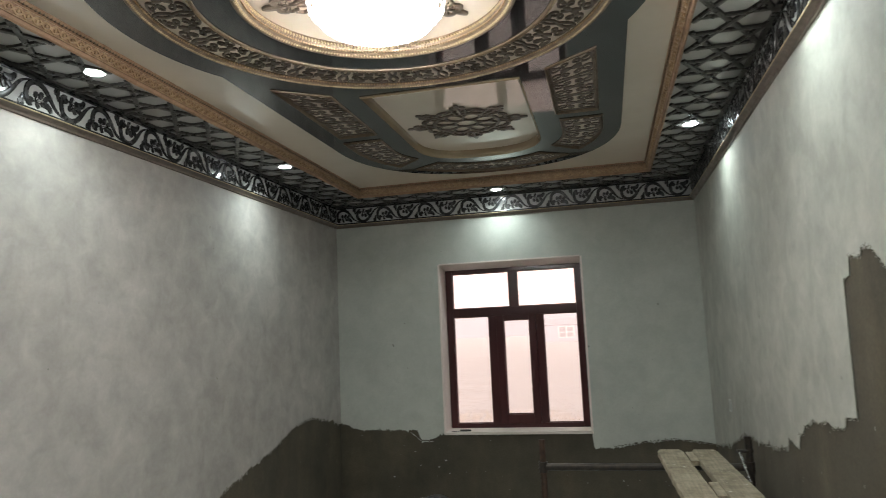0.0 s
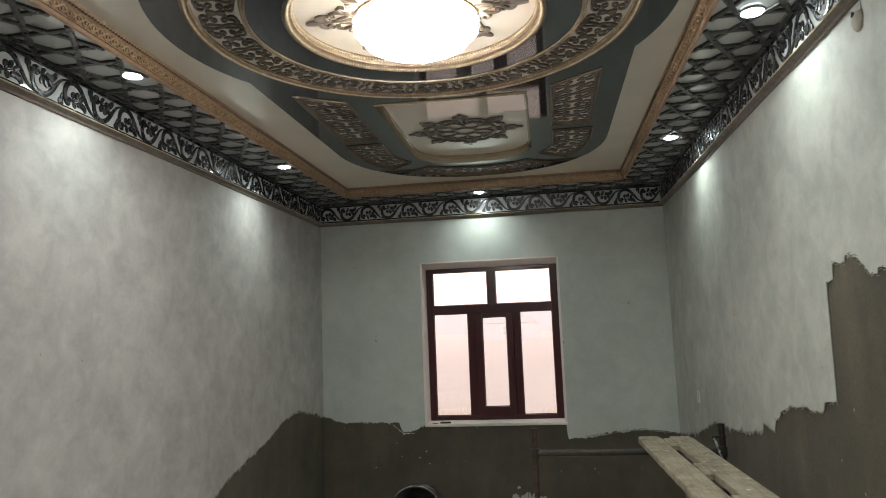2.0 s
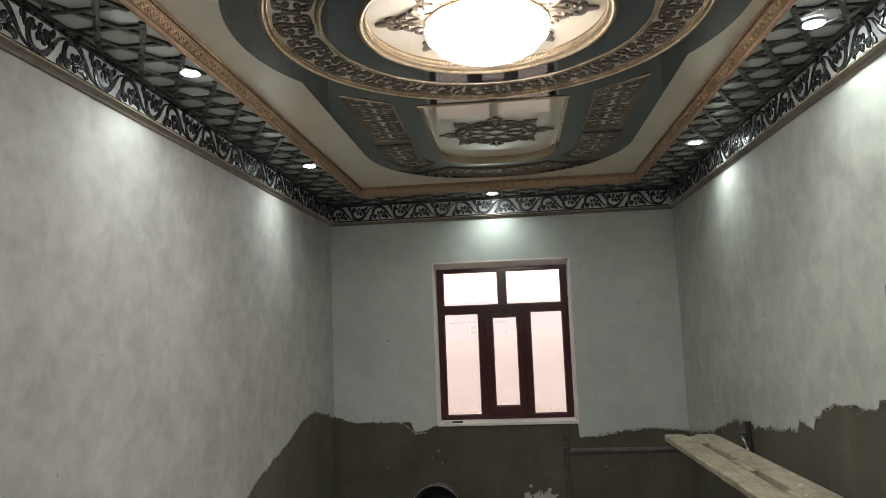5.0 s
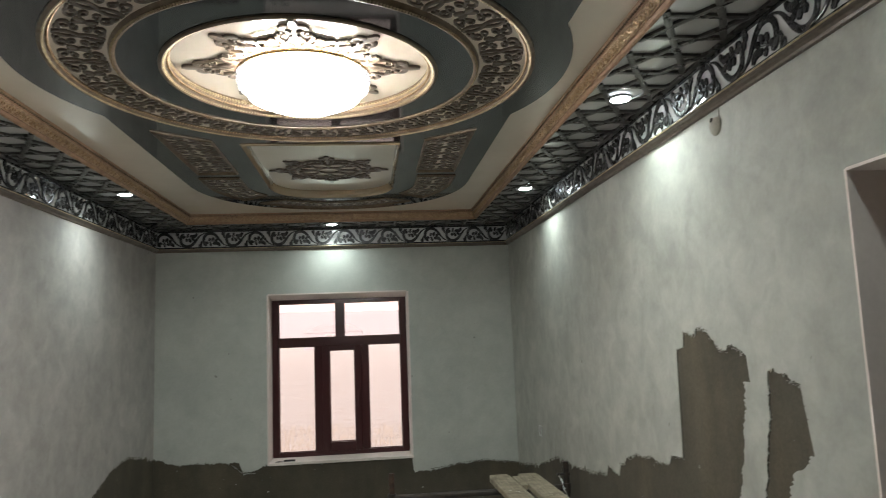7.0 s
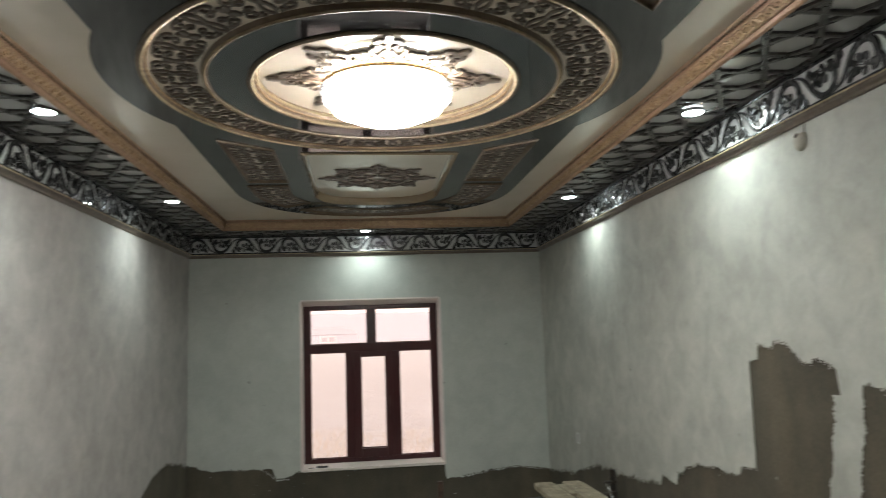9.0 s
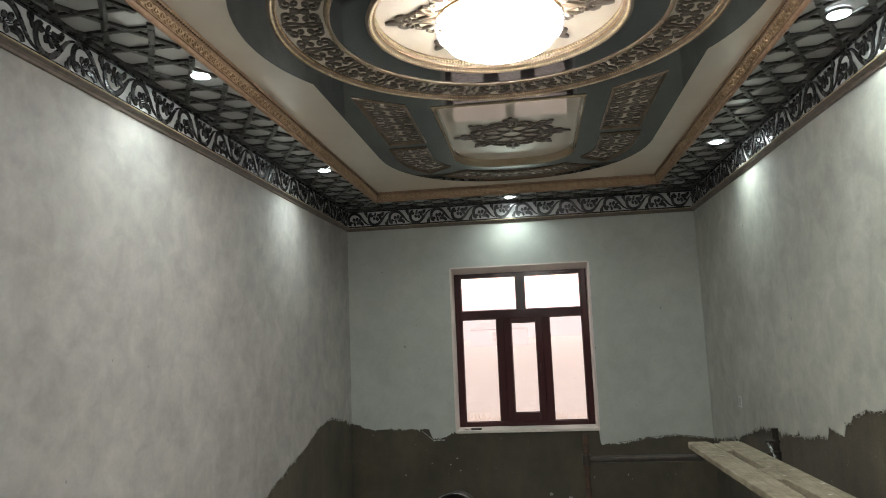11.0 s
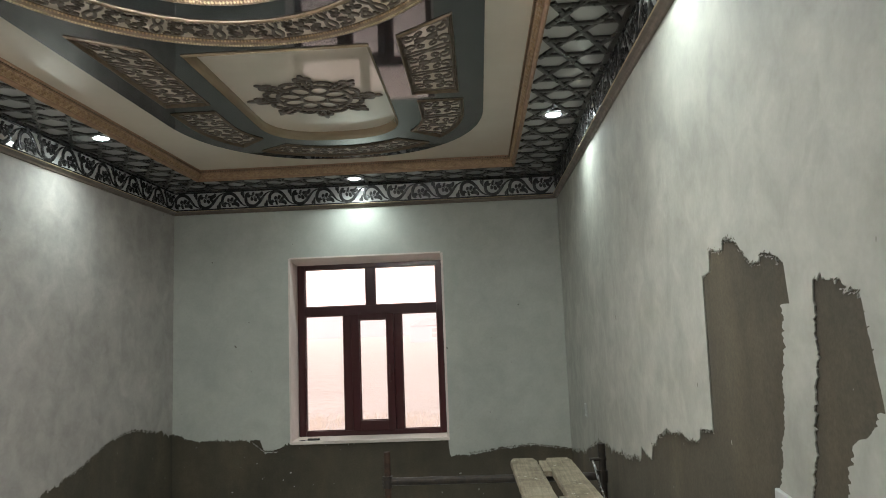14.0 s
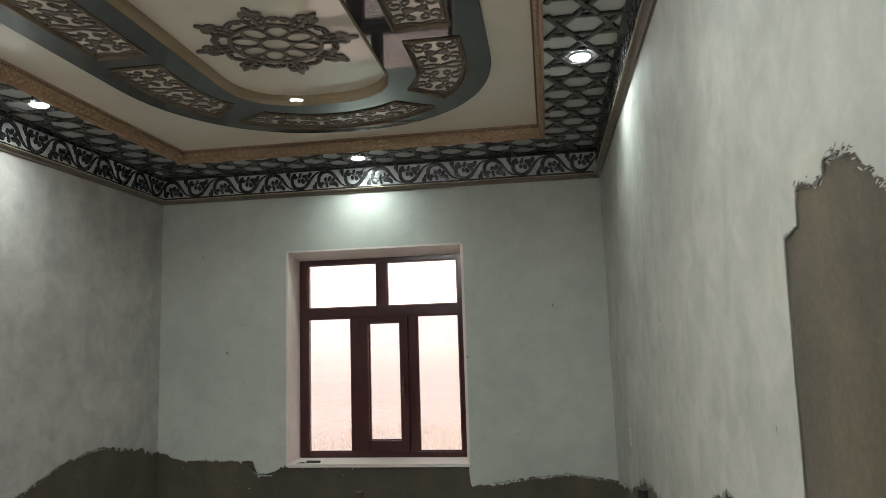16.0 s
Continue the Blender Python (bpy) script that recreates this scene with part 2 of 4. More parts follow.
def lathe(bm, centre, profile, sides=48):
    """Turn (radius, z) points about the upright axis."""
    cx, cy, cz = centre
    rings = [[bm.verts.new((cx + r * math.cos(t), cy + r * math.sin(t), cz + z)) for t in np.linspace(0, 2 * math.pi, sides, endpoint=False)] for r, z in profile]
    for p, q in zip(rings, rings[1:]):
        for i in range(sides):
            j = (i + 1) % sides
            bm.faces.new((p[i], p[j], q[j], q[i]))
    return bm


def offset_loop(loop, d):
    """A closed plan outline moved to its inner side by d, mitred."""
    p = np.array(loop, float)
    area = np.sum(p[:, 0] * np.roll(p[:, 1], -1) - np.roll(p[:, 0], -1) * p[:, 1])
    a, b = p - np.roll(p, 1, 0), np.roll(p, -1, 0) - p
    a /= np.linalg.norm(a, axis=1)[:, None]
    b /= np.linalg.norm(b, axis=1)[:, None]
    na, nb = np.stack((-a[:, 1], a[:, 0]), 1), np.stack((-b[:, 1], b[:, 0]), 1)
    n = na + nb
    n /= np.maximum(np.sum(n * nb, axis=1), 0.45)[:, None]
    return p + n * (d if area > 0 else -d)


def sweep(bm, loop, profile):
    """A moulding along a closed plan outline: (inward offset, z) points."""
    rings = [[bm.verts.new((x, y, z)) for x, y in offset_loop(loop, d)] for d, z in profile]
    n = len(loop)
    for p, q in zip(rings, rings[1:]):
        for i in range(n):
            j = (i + 1) % n
            bm.faces.new((p[i], p[j], q[j], q[i]))
    return bm


def even(loop, step, closed=True):
    """Points at even steps along an outline, with the direction of travel."""
    p = np.array(loop, float)
    if closed:
        p = np.vstack((p, p[:1]))
    seg = np.linalg.norm(np.diff(p, axis=0), axis=1)
    s = np.concatenate(([0], np.cumsum(seg)))
    n = max(3, round(s[-1] / step))
    at = np.linspace(0, s[-1], n, endpoint=not closed)
    x, y = np.interp(at, s, p[:, 0]), np.interp(at, s, p[:, 1])
    k = np.clip(np.searchsorted(s, at, side="right") - 1, 0, len(seg) - 1)
    d = np.diff(p, axis=0)[k] / seg[k][:, None]
    return list(zip(x, y, d[:, 0], d[:, 1]))


def beads(loop, inward, z, size, step, tilt=0.0):
    """A row of small raised leaves along an outline, in one mesh; tilt 0 hangs down, 90 faces inwards."""
    bm = bmesh.new()
    lx, ly, lz = size
    c, s = math.cos(radians(tilt)), math.sin(radians(tilt))
    p = np.array(loop, float)
    ccw = np.sum(p[:, 0] * np.roll(p[:, 1], -1) - np.roll(p[:, 0], -1) * p[:, 1]) > 0
    for x, y, dx, dy in even(offset_loop(loop, inward), step):
        nx, ny = (-dy, dx) if ccw else (dy, -dx)
        v = [bm.verts.new((x + a * dx + b * nx * c + h * nx * s, y + a * dy + b * ny * c + h * ny * s, z + b * s - h * c)) for a, b, h in ((-lx, 0, 0), (0, -ly, 0), (lx, 0, 0), (0, ly, 0), (-lx * 0.3, 0, lz), (lx * 0.3, 0, lz))]
        for q in ((0, 1, 4), (1, 5, 4), (1, 2, 5), (2, 3, 5), (3, 4, 5), (3, 0, 4)):
            bm.faces.new([v[i] for i in q])
    return bm


def plate(name, loops, z0, z1, material, parent=None, bevel=0.003):
    """A board with holes: the outline and its cut-outs, filled and extruded."""
    cu = bpy.data.curves.new(name, "CURVE")
    cu.dimensions, cu.fill_mode, cu.extrude, cu.bevel_depth = "2D", "BOTH", (z1 - z0) / 2 - bevel, bevel
    cu.offset = -bevel
    for loop in loops:
        sp = cu.splines.new("POLY")
        sp.points.add(len(loop) - 1)
        sp.points.foreach_set("co", [c for x, y in loop for c in (x, y, 0, 1)])
        sp.use_cyclic_u = True
    tmp = new("outline", cu)
    bpy.context.view_layer.update()
    me = bpy.data.meshes.new_from_object(tmp.evaluated_get(bpy.context.evaluated_depsgraph_get()))
    bpy.data.objects.remove(tmp)
    bpy.data.curves.remove(cu)
    me.transform(Matrix.Translation((0, 0, (z0 + z1) / 2)))
    me.name = name
    me.materials.clear()
    me.materials.append(material)
    ob = new(name, me)
    if parent:
        ob.parent = parent
        ob.matrix_parent_inverse = parent.matrix_world.inverted()
    return ob


# ---- ornament: flat carved ribbons drawn in (u, v) and laid on a surface ----
def ribbon(bm, pts, width, place, height, closed=False, taper=None):
    """A carved strip along pts. place(u, v, h) gives the point h above the backing."""
    p = np.array(pts, float)
    if closed:
        d = np.roll(p, -1, 0) - np.roll(p, 1, 0)
    else:
        d = np.gradient(p, axis=0)
    d /= np.maximum(np.linalg.norm(d, axis=1), 1e-9)[:, None]
    n = np.stack((-d[:, 1], d[:, 0]), 1)
    m = len(p)
    w = np.full(m, width / 2.0)
    if taper is not None:
        w = w * np.array([taper(i / (m - 1)) for i in range(m)])
    h = height * (0.9 + 0.2 * random.random())
    rows = []
    for k in range(m):
        rows.append([bm.verts.new(place(*(p[k] + n[k] * w[k] * s), h * q)) for s, q in ((-1, 0), (-0.82, 0.85), (0, 1), (0.82, 0.85), (1, 0))])
    for k in range(m if closed else m - 1):
        a, b = rows[k], rows[(k + 1) % m]
        for i in range(4):
            bm.faces.new((a[i], a[i + 1], b[i + 1], b[i]))
    if not closed:
        bm.faces.new(rows[0][::-1]), bm.faces.new(rows[-1])


def arc(cx, cy, rx, ry, a0, a1, n=14):
    return [(cx + rx * math.cos(radians(a)), cy + ry * math.sin(radians(a))) for a in np.linspace(a0, a1, n)]


def spiral(cx, cy, r0, r1, a0, a1, n=18):
    return [(cx + r * math.cos(radians(a)), cy + r * math.sin(radians(a))) for r, a in zip(np.linspace(r0, r1, n), np.linspace(a0, a1, n))]


def leaf(x, y, angle, length, n=7):
    c, s = math.cos(radians(angle)), math.sin(radians(angle))
    return [(x + c * length * t, y + s * length * t) for t in np.linspace(0, 1, n)]


def bud(t):
    return 0.12 + 0.88 * math.sin(math.pi * min(1, 0.12 + 0.88 * t)) ** 0.8


def round_bud(t):
    return 0.2 + 0.8 * math.sqrt(max(0, math.sin(math.pi * (0.04 + 0.94 * t))))


def hook(t):
    return 0.5 + 0.9 * max(0, (t - 0.78) / 0.22) if t > 0.78 else 1 - 0.5 * t / 0.78


def arabesque(bm, place, cols, rows, height):
    """Interlaced C-scrolls over a unit square cut into cols x rows cells."""
    cw, ch = 1 / cols, 1 / rows
    def put(cell, pts, width, taper=None, closed=False):
        i, j = cell
        flip_u, flip_v = i % 2, j % 2
        def at(u, v, h):
            u, v = (1 - u if flip_u else u), (1 - v if flip_v else v)
            return place((i + u) * cw, (j + v) * ch, h)
        ribbon(bm, pts, width, at, height, closed, taper)
    for i in range(cols):
        for j in range(rows):
            c = (i, j)
            put(c, [(-0.02, 0.03), (0.15, 0.10), (0.35, 0.15), (0.55, 0.15), (0.8, 0.10), (1.02, 0.03)], 0.13)
            put(c, spiral(0.36, 0.60, 0.30, 0.08, 258, -140, 22), 0.16, hook)
            put(c, spiral(0.78, 0.50, 0.20, 0.06, 100, 480, 16), 0.145, hook)
            put(c, leaf(0.52, 0.88, 8, 0.50, 9), 0.22, bud)
            put(c, leaf(0.03, 0.22, 78, 0.36, 9), 0.14, bud)


def fleur(bm, place, r, a, size, height):
    """A trefoil on the end of an arm that leaves the middle at angle a."""
    c, s = math.cos(radians(a)), math.sin(radians(a))
    x, y = c * r, s * r
    ribbon(bm, leaf(x - c * size * 0.2, y - s * size * 0.2, a, size * 1.15, 13), size * 0.62, place, height, taper=round_bud)
    for m in (-1, 1):
        lobe_at = [(0.02, 0.05), (0.10, 0.28), (0.05, 0.52), (-0.14, 0.66), (-0.32, 0.60), (-0.36, 0.46)]
        ribbon(bm, [(x + (c * p - s * m * q) * size, y + (s * p + c * m * q) * size) for p, q in rounded(lobe_at, 3)], size * 0.40, place, height * 0.92, taper=lambda t: 0.55 + 0.6 * math.sin(math.pi * min(1, 0.15 + 0.8 * t)))
    ribbon(bm, [(x - c * size * 0.55 - s * size * 0.30 * k, y - s * size * 0.55 + c * size * 0.30 * k) for k in (-1, -0.5, 0, 0.5, 1)], size * 0.20, place, height)


def rounded(pts, n=5):
    """A smooth curve through the points."""
    p = np.array([pts[0]] + list(pts) + [pts[-1]], float)
    out = []
    for a, b, c, d in zip(p, p[1:], p[2:], p[3:]):
        for t in np.arange(n) / n:
            out.append(tuple(0.5 * (2 * b + (c - a) * t + (2 * a - 5 * b + 4 * c - d) * t * t + (3 * b - a - 3 * c + d) * t ** 3)))
    return out + [tuple(p[-1])]


# ---- plan ----
X1, Y0, Y1 = 3.2, -1.17, 6.03
SOFFIT, BOARD, TRAY_TOP, SHEET = 2.82, 2.875, 2.888, 2.92
CX, CY = 1.648, 2.42
WIN = (0.974, 2.236, 0.722, 2.216)
DOOR = (0.50, 1.44, 2.235)
LIGHTS = [(0.29, 4.39), (0.29, 2.54), (3.008, 4.40), (3.008, 2.53), (1.57, 5.81), (0.29, 0.68), (2.95, 0.68)]


def wall(name, boxes, label):
    return tagged(finish(name, boxed(*boxes), RAW), label, "wall", kind="structure")


wall("wall_north", [((-0.4, Y1 + 0.004, -0.2), (WIN[0], Y1 + 0.4, 3.3)), ((WIN[1], Y1 + 0.004, -0.2), (X1 + 0.4, Y1 + 0.4, 3.3)),
                    ((WIN[0], Y1 + 0.004, -0.2), (WIN[1], Y1 + 0.4, WIN[2])), ((WIN[0], Y1 + 0.004, WIN[3]), (WIN[1], Y1 + 0.4, 3.3))], "dark raw plaster wall around the window")
wall("wall_west", [((-0.4, Y0 - 0.4, -0.2), (-0.004, Y1 + 0.004, 3.3))], "dark raw plaster wall under a skim coat")
wall("wall_east", [((X1 + 0.004, Y0 - 0.4, -0.2), (X1 + 0.42, DOOR[0], 3.3)), ((X1 + 0.004, DOOR[1], -0.2), (X1 + 0.42, Y1 + 0.004, 3.3)),
                   ((X1 + 0.004, DOOR[0], DOOR[2]), (X1 + 0.42, DOOR[1], 3.3))], "dark raw plaster wall with a door opening")
wall("wall_south", [((-0.004, Y0 - 0.4, -0.2), (X1 + 0.004, Y0 - 0.004, 3.3))], "plain plastered wall")
tagged(finish("floor", boxed(((-0.4, Y0 - 0.4, -0.2), (X1 + 0.4, Y1 + 0.4, 0.0))), FLOOR), "bare grey cement screed floor", "floor", kind="structure")


# ---- skim coat with its torn lower edge ----
def torn(x, seed, amount):
    n = noise.noise((x * 9, seed, 0)) * 0.45 + noise.noise((x * 30, seed, 3)) * 0.45 + abs(noise.noise((x * 75, seed, 5))) * 0.7 - max(0, noise.noise((x * 130, seed, 8)) - 0.1) * 0.9
    return amount * (n + 0.6 * max(0, noise.noise((x * 15, seed, 7)) - 0.15) * math.copysign(1, noise.noise((x * 90, seed, 9))))


def skim(name, along, edge, seed, to_world, holes, top=2.70, material=SKIM_SIDE, label="", torn_by=None):
    """A thin coat over a wall from its torn edge up to the cornice; edge is a row of (along, height)."""
    a0, a1 = along
    xs = np.arange(a0, a1 + 1e-6, 0.004)
    es, hs = [e for e, _ in edge], [h for _, h in edge]
    low = [np.interp(x, es, hs) + torn(x, seed, torn_by(x)) for x in xs]
    bm = bmesh.new()
    cols = []
    for x, z in zip(xs, low):
        hole = next((h for h in holes if h[0] < x < h[1]), None)
        spans = [(z, top)] if not hole else [s for s in ((z, hole[2]), (hole[3], top)) if s[1] - s[0] > 0.002]
        cols.append(spans)
    for i in range(len(xs) - 1):
        s, t = cols[i], cols[i + 1]
        if len(s) != len(t):
            t = s if len(s) < len(t) else t
            s = t
        for (z0, z1), (w0, w1) in zip(s, t):
            f = [bm.verts.new(to_world(x, z, 0.0)) for x, z in ((xs[i], z0), (xs[i + 1], w0), (xs[i + 1], w1), (xs[i], z1))]
            b = [bm.verts.new(to_world(x, z, -0.0035)) for x, z in ((xs[i], z0), (xs[i + 1], w0))]
            bm.faces.new(f)
            bm.faces.new((f[0], f[1], b[1], b[0]))
    bmesh.ops.remove_doubles(bm, verts=bm.verts, dist=0.0004)
    return tagged(finish(name, bm, material), label, "wall", kind="structure")


skim("skim_coat_north", (0.0, X1), [(0, 0.825), (0.2, 0.768), (0.72, 0.765), (0.76, 0.65), (0.97, 0.725), (2.235, 0.725), (2.245, 0.595), (2.47, 0.608), (2.65, 0.64), (2.9, 0.665), (3.2, 0.622)],
     1.3, lambda a, z, d: (a, Y1 - d, z), [WIN], material=SKIM_FAR, torn_by=lambda x: 0.028, label="grey-green gypsum skim coat with a torn lower edge")
skim("skim_coat_west", (Y0, Y1), [(-1.2, 0.30), (3.2, 0.36), (3.9, 0.60), (4.16, 0.69), (4.75, 0.82), (5.1, 0.93), (5.4, 0.955), (5.85, 0.87), (6.03, 0.82)],
     5.1, lambda a, z, d: (d, a, z), [], label="mottled pale grey gypsum skim coat on the wall", torn_by=lambda y: 0.045)
EAST_EDGE = [(1.45, 1.345), (1.6, 1.365), (1.69, 1.34), (1.70, 1.43), (1.735, 1.62), (1.87, 1.665), (1.905, 1.66)]
EAST_TOP = [(2.03, 1.71), (2.086, 1.73), (2.133, 1.739), (2.156, 1.737), (2.162, 1.718), (2.214, 1.722), (2.276, 1.772), (2.302, 1.788), (2.345, 1.804), (2.394, 1.803), (2.40, 1.78), (2.512, 1.786), (2.518, 1.724), (2.585, 1.72)]
EAST_LOW = [(2.60, 1.258), (2.722, 1.247), (2.741, 1.208), (2.883, 1.19), (2.92, 1.207), (3.072, 1.182), (3.138, 1.19), (3.203, 1.156), (3.282, 1.139), (3.307, 1.104), (3.372, 1.095), (3.405, 1.032),
            (3.572, 1.049), (3.606, 0.99), (3.785, 0.97), (4.0, 0.945), (4.22, 0.92), (4.7, 0.90), (5.2, 0.76), (6.03, 0.625)]
skim("skim_coat_east", (Y0, Y1), [(-1.2, 1.3), (1.43, 1.34)] + EAST_EDGE + [(1.915, 1.59), (2.015, 1.59)] + EAST_TOP + EAST_LOW,
     8.7, lambda a, z, d: (X1 - d, a, z), [(DOOR[0], DOOR[1], -1, DOOR[2])], label="mottled pale grey gypsum skim coat with torn patches", torn_by=lambda y: 0.012 if 2.0 < y < 3.1 else 0.028 if y < 3.6 else 0.045, material=SKIM_EAST)


def flecks(name, along, edge, to_world, seed, count, label):
    """Crumbs along a torn edge: coat left on the raw plaster, raw plaster bared in the coat."""
    rnd = random.Random(seed)
    es, hs = [e for e, _ in edge], [h for _, h in edge]
    for kind, mat, lift in (("coat", SKIM_SIDE, -0.0025), ("raw", RAW, 0.0008)):
        bm = bmesh.new()
        for _ in range(count):
            a = rnd.uniform(*along)
            if noise.noise((a * 3.0, seed, 1)) < -0.12:
                continue
            off = abs(rnd.gauss(0, 0.0045)) * (-1 if kind == "coat" else 1)
            z = np.interp(a, es, hs) + off
            w, h, n = rnd.uniform(0.001, 0.0028), rnd.uniform(0.003, 0.012), 9
            lean = rnd.gauss(1.3, 0.3)
            oval = [(w * rnd.uniform(0.5, 1) * math.cos(t), h * rnd.uniform(0.6, 1) * math.sin(t)) for t in np.linspace(0, 2 * math.pi, n, endpoint=False)]
            pts = [(a + p * math.cos(lean) - q * math.sin(lean), z + p * math.sin(lean) + q * math.cos(lean)) for p, q in oval]
            bm.faces.new([bm.verts.new(to_world(p, q, lift)) for p, q in pts])
        tagged(finish(name, bm, mat), label, "plaster crumbs", kind="stuff")


for rim, n in ((EAST_EDGE[3:], 30), (EAST_TOP[:-2], 75), (EAST_LOW, 300)):
    flecks("plaster_crumbs", (rim[0][0], rim[-1][0]), rim, lambda a, z, d: (X1 - d, a, z), 11, n, "crumbs of skim coat along the torn edge")
flecks("plaster_crumbs", (3.9, 5.9), [(3.9, 0.60), (4.16, 0.69), (4.75, 0.82), (5.1, 0.93), (5.4, 0.955), (5.85, 0.87), (6.03, 0.82)], lambda a, z, d: (d, a, z), 12, 260, "crumbs of skim coat along the torn edge")
flecks("plaster_crumbs", (0.66, 0.86), [(0.66, 0.75), (0.76, 0.67), (0.86, 0.67)], lambda a, z, d: (a, Y1 - d, z), 13, 150, "crumbs of skim coat along the torn edge")
flecks("plaster_crumbs", (2.4, 3.18), [(2.4, 0.61), (2.65, 0.645), (2.9, 0.67), (3.2, 0.625)], lambda a, z, d: (a, Y1 - d, z), 14, 150, "crumbs of skim coat along the torn edge")


def filler_strip():
    """The pale chase that runs down to the switch."""
    bm = bmesh.new()
    rows = []
    for z in np.arange(0.55, 1.62, 0.004):
        mid = 1.985 + 0.30 * max(0, 1.59 - z) ** 1.35
        half = 0.075 - 0.022 * max(0, 1.1 - z) / 0.5
        e = [mid - half + torn(z, 2.2, 0.024), mid + half + torn(z, 6.6, 0.022)]
        rows.append([bm.verts.new((X1 - o, y, z)) for y, o in ((e[0], -0.003), (e[0], 0.0005), (e[1], 0.0005), (e[1], -0.003))])
    for p, q in zip(rows, rows[1:]):
        for i in range(3):
            bm.faces.new((p[i], p[i + 1], q[i + 1], q[i]))
    tagged(finish("filled_chase", bm, SKIM_EAST), "pale plaster-filled cable chase above the switch", "wall patch", kind="structure")


filler_strip()


def low_coat():
    """Coat left on the wall between the door opening and the bared patch."""
    zs, ys = (0.4, 0.9, 1.15, 1.26, 1.30, 1.348, 1.39, 1.42), (1.90, 1.875, 1.86, 1.852, 1.835, 1.812, 1.745, 1.70)
    bm, rows = bmesh.new(), []
    for z in np.arange(0.4, 1.421, 0.004):
        y = np.interp(z, zs, ys) + torn(z, 4.4, 0.035)
        rows.append([bm.verts.new((X1 - o, q, z)) for q, o in ((DOOR[1] + 0.004, 0.0006), (y, 0.0006), (y, -0.003))])
    for p, q in zip(rows, rows[1:]):
        for i in range(2):
            bm.faces.new((p[i], p[i + 1], q[i + 1], q[i]))
    tagged(finish("skim_coat_low", bm, SKIM_EAST), "pale gypsum skim coat beside the door opening", "wall patch", kind="structure")


low_coat()


def splash():
    bm = bmesh.new()
    for cx, cz, r in ((1.91, 0.04, 0.10), (1.76, 0.09, 0.032), (1.79, 0.18, 0.014), (1.70, 0.03, 0.02)):
        pts = [(cx + r * (1 + torn(i * 0.07, cx * 9, 0.9)) * math.cos(t), cz + r * (0.9 + torn(i * 0.07, cx * 7, 0.9)) * math.sin(t)) for i, t in enumerate(np.linspace(0, 2 * math.pi, 60, endpoint=False))]
        bm.faces.new([bm.verts.new((x, Y1 + 0.001, max(z, 0.004))) for x, z in pts])
    tagged(finish("plaster_splash", bm, SKIM_SIDE), "dried white plaster splashed on the raw wall", "stain", kind="structure")


splash()


def spatter():
    """A few drops of plaster dried on the raw wall."""
    bm = bmesh.new()
    for x, z, r in ((0.492, 0.363, 0.007), (0.967, 0.502, 0.008), (0.906, 0.447, 0.007), (0.994, 0.394, 0.006), (0.693, 0.58, 0.005), (0.737, 0.46, 0.005)):
        bmesh.ops.create_icosphere(bm, subdivisions=1, radius=r, matrix=Matrix.Translation((x, Y1 + 0.004, z)) @ Matrix.Diagonal((1.2, 0.4, 0.8, 1)))
    tagged(finish("plaster_drops", bm, SKIM_SIDE), "dried white plaster drops on the raw wall", "stain", kind="stuff")


spatter()

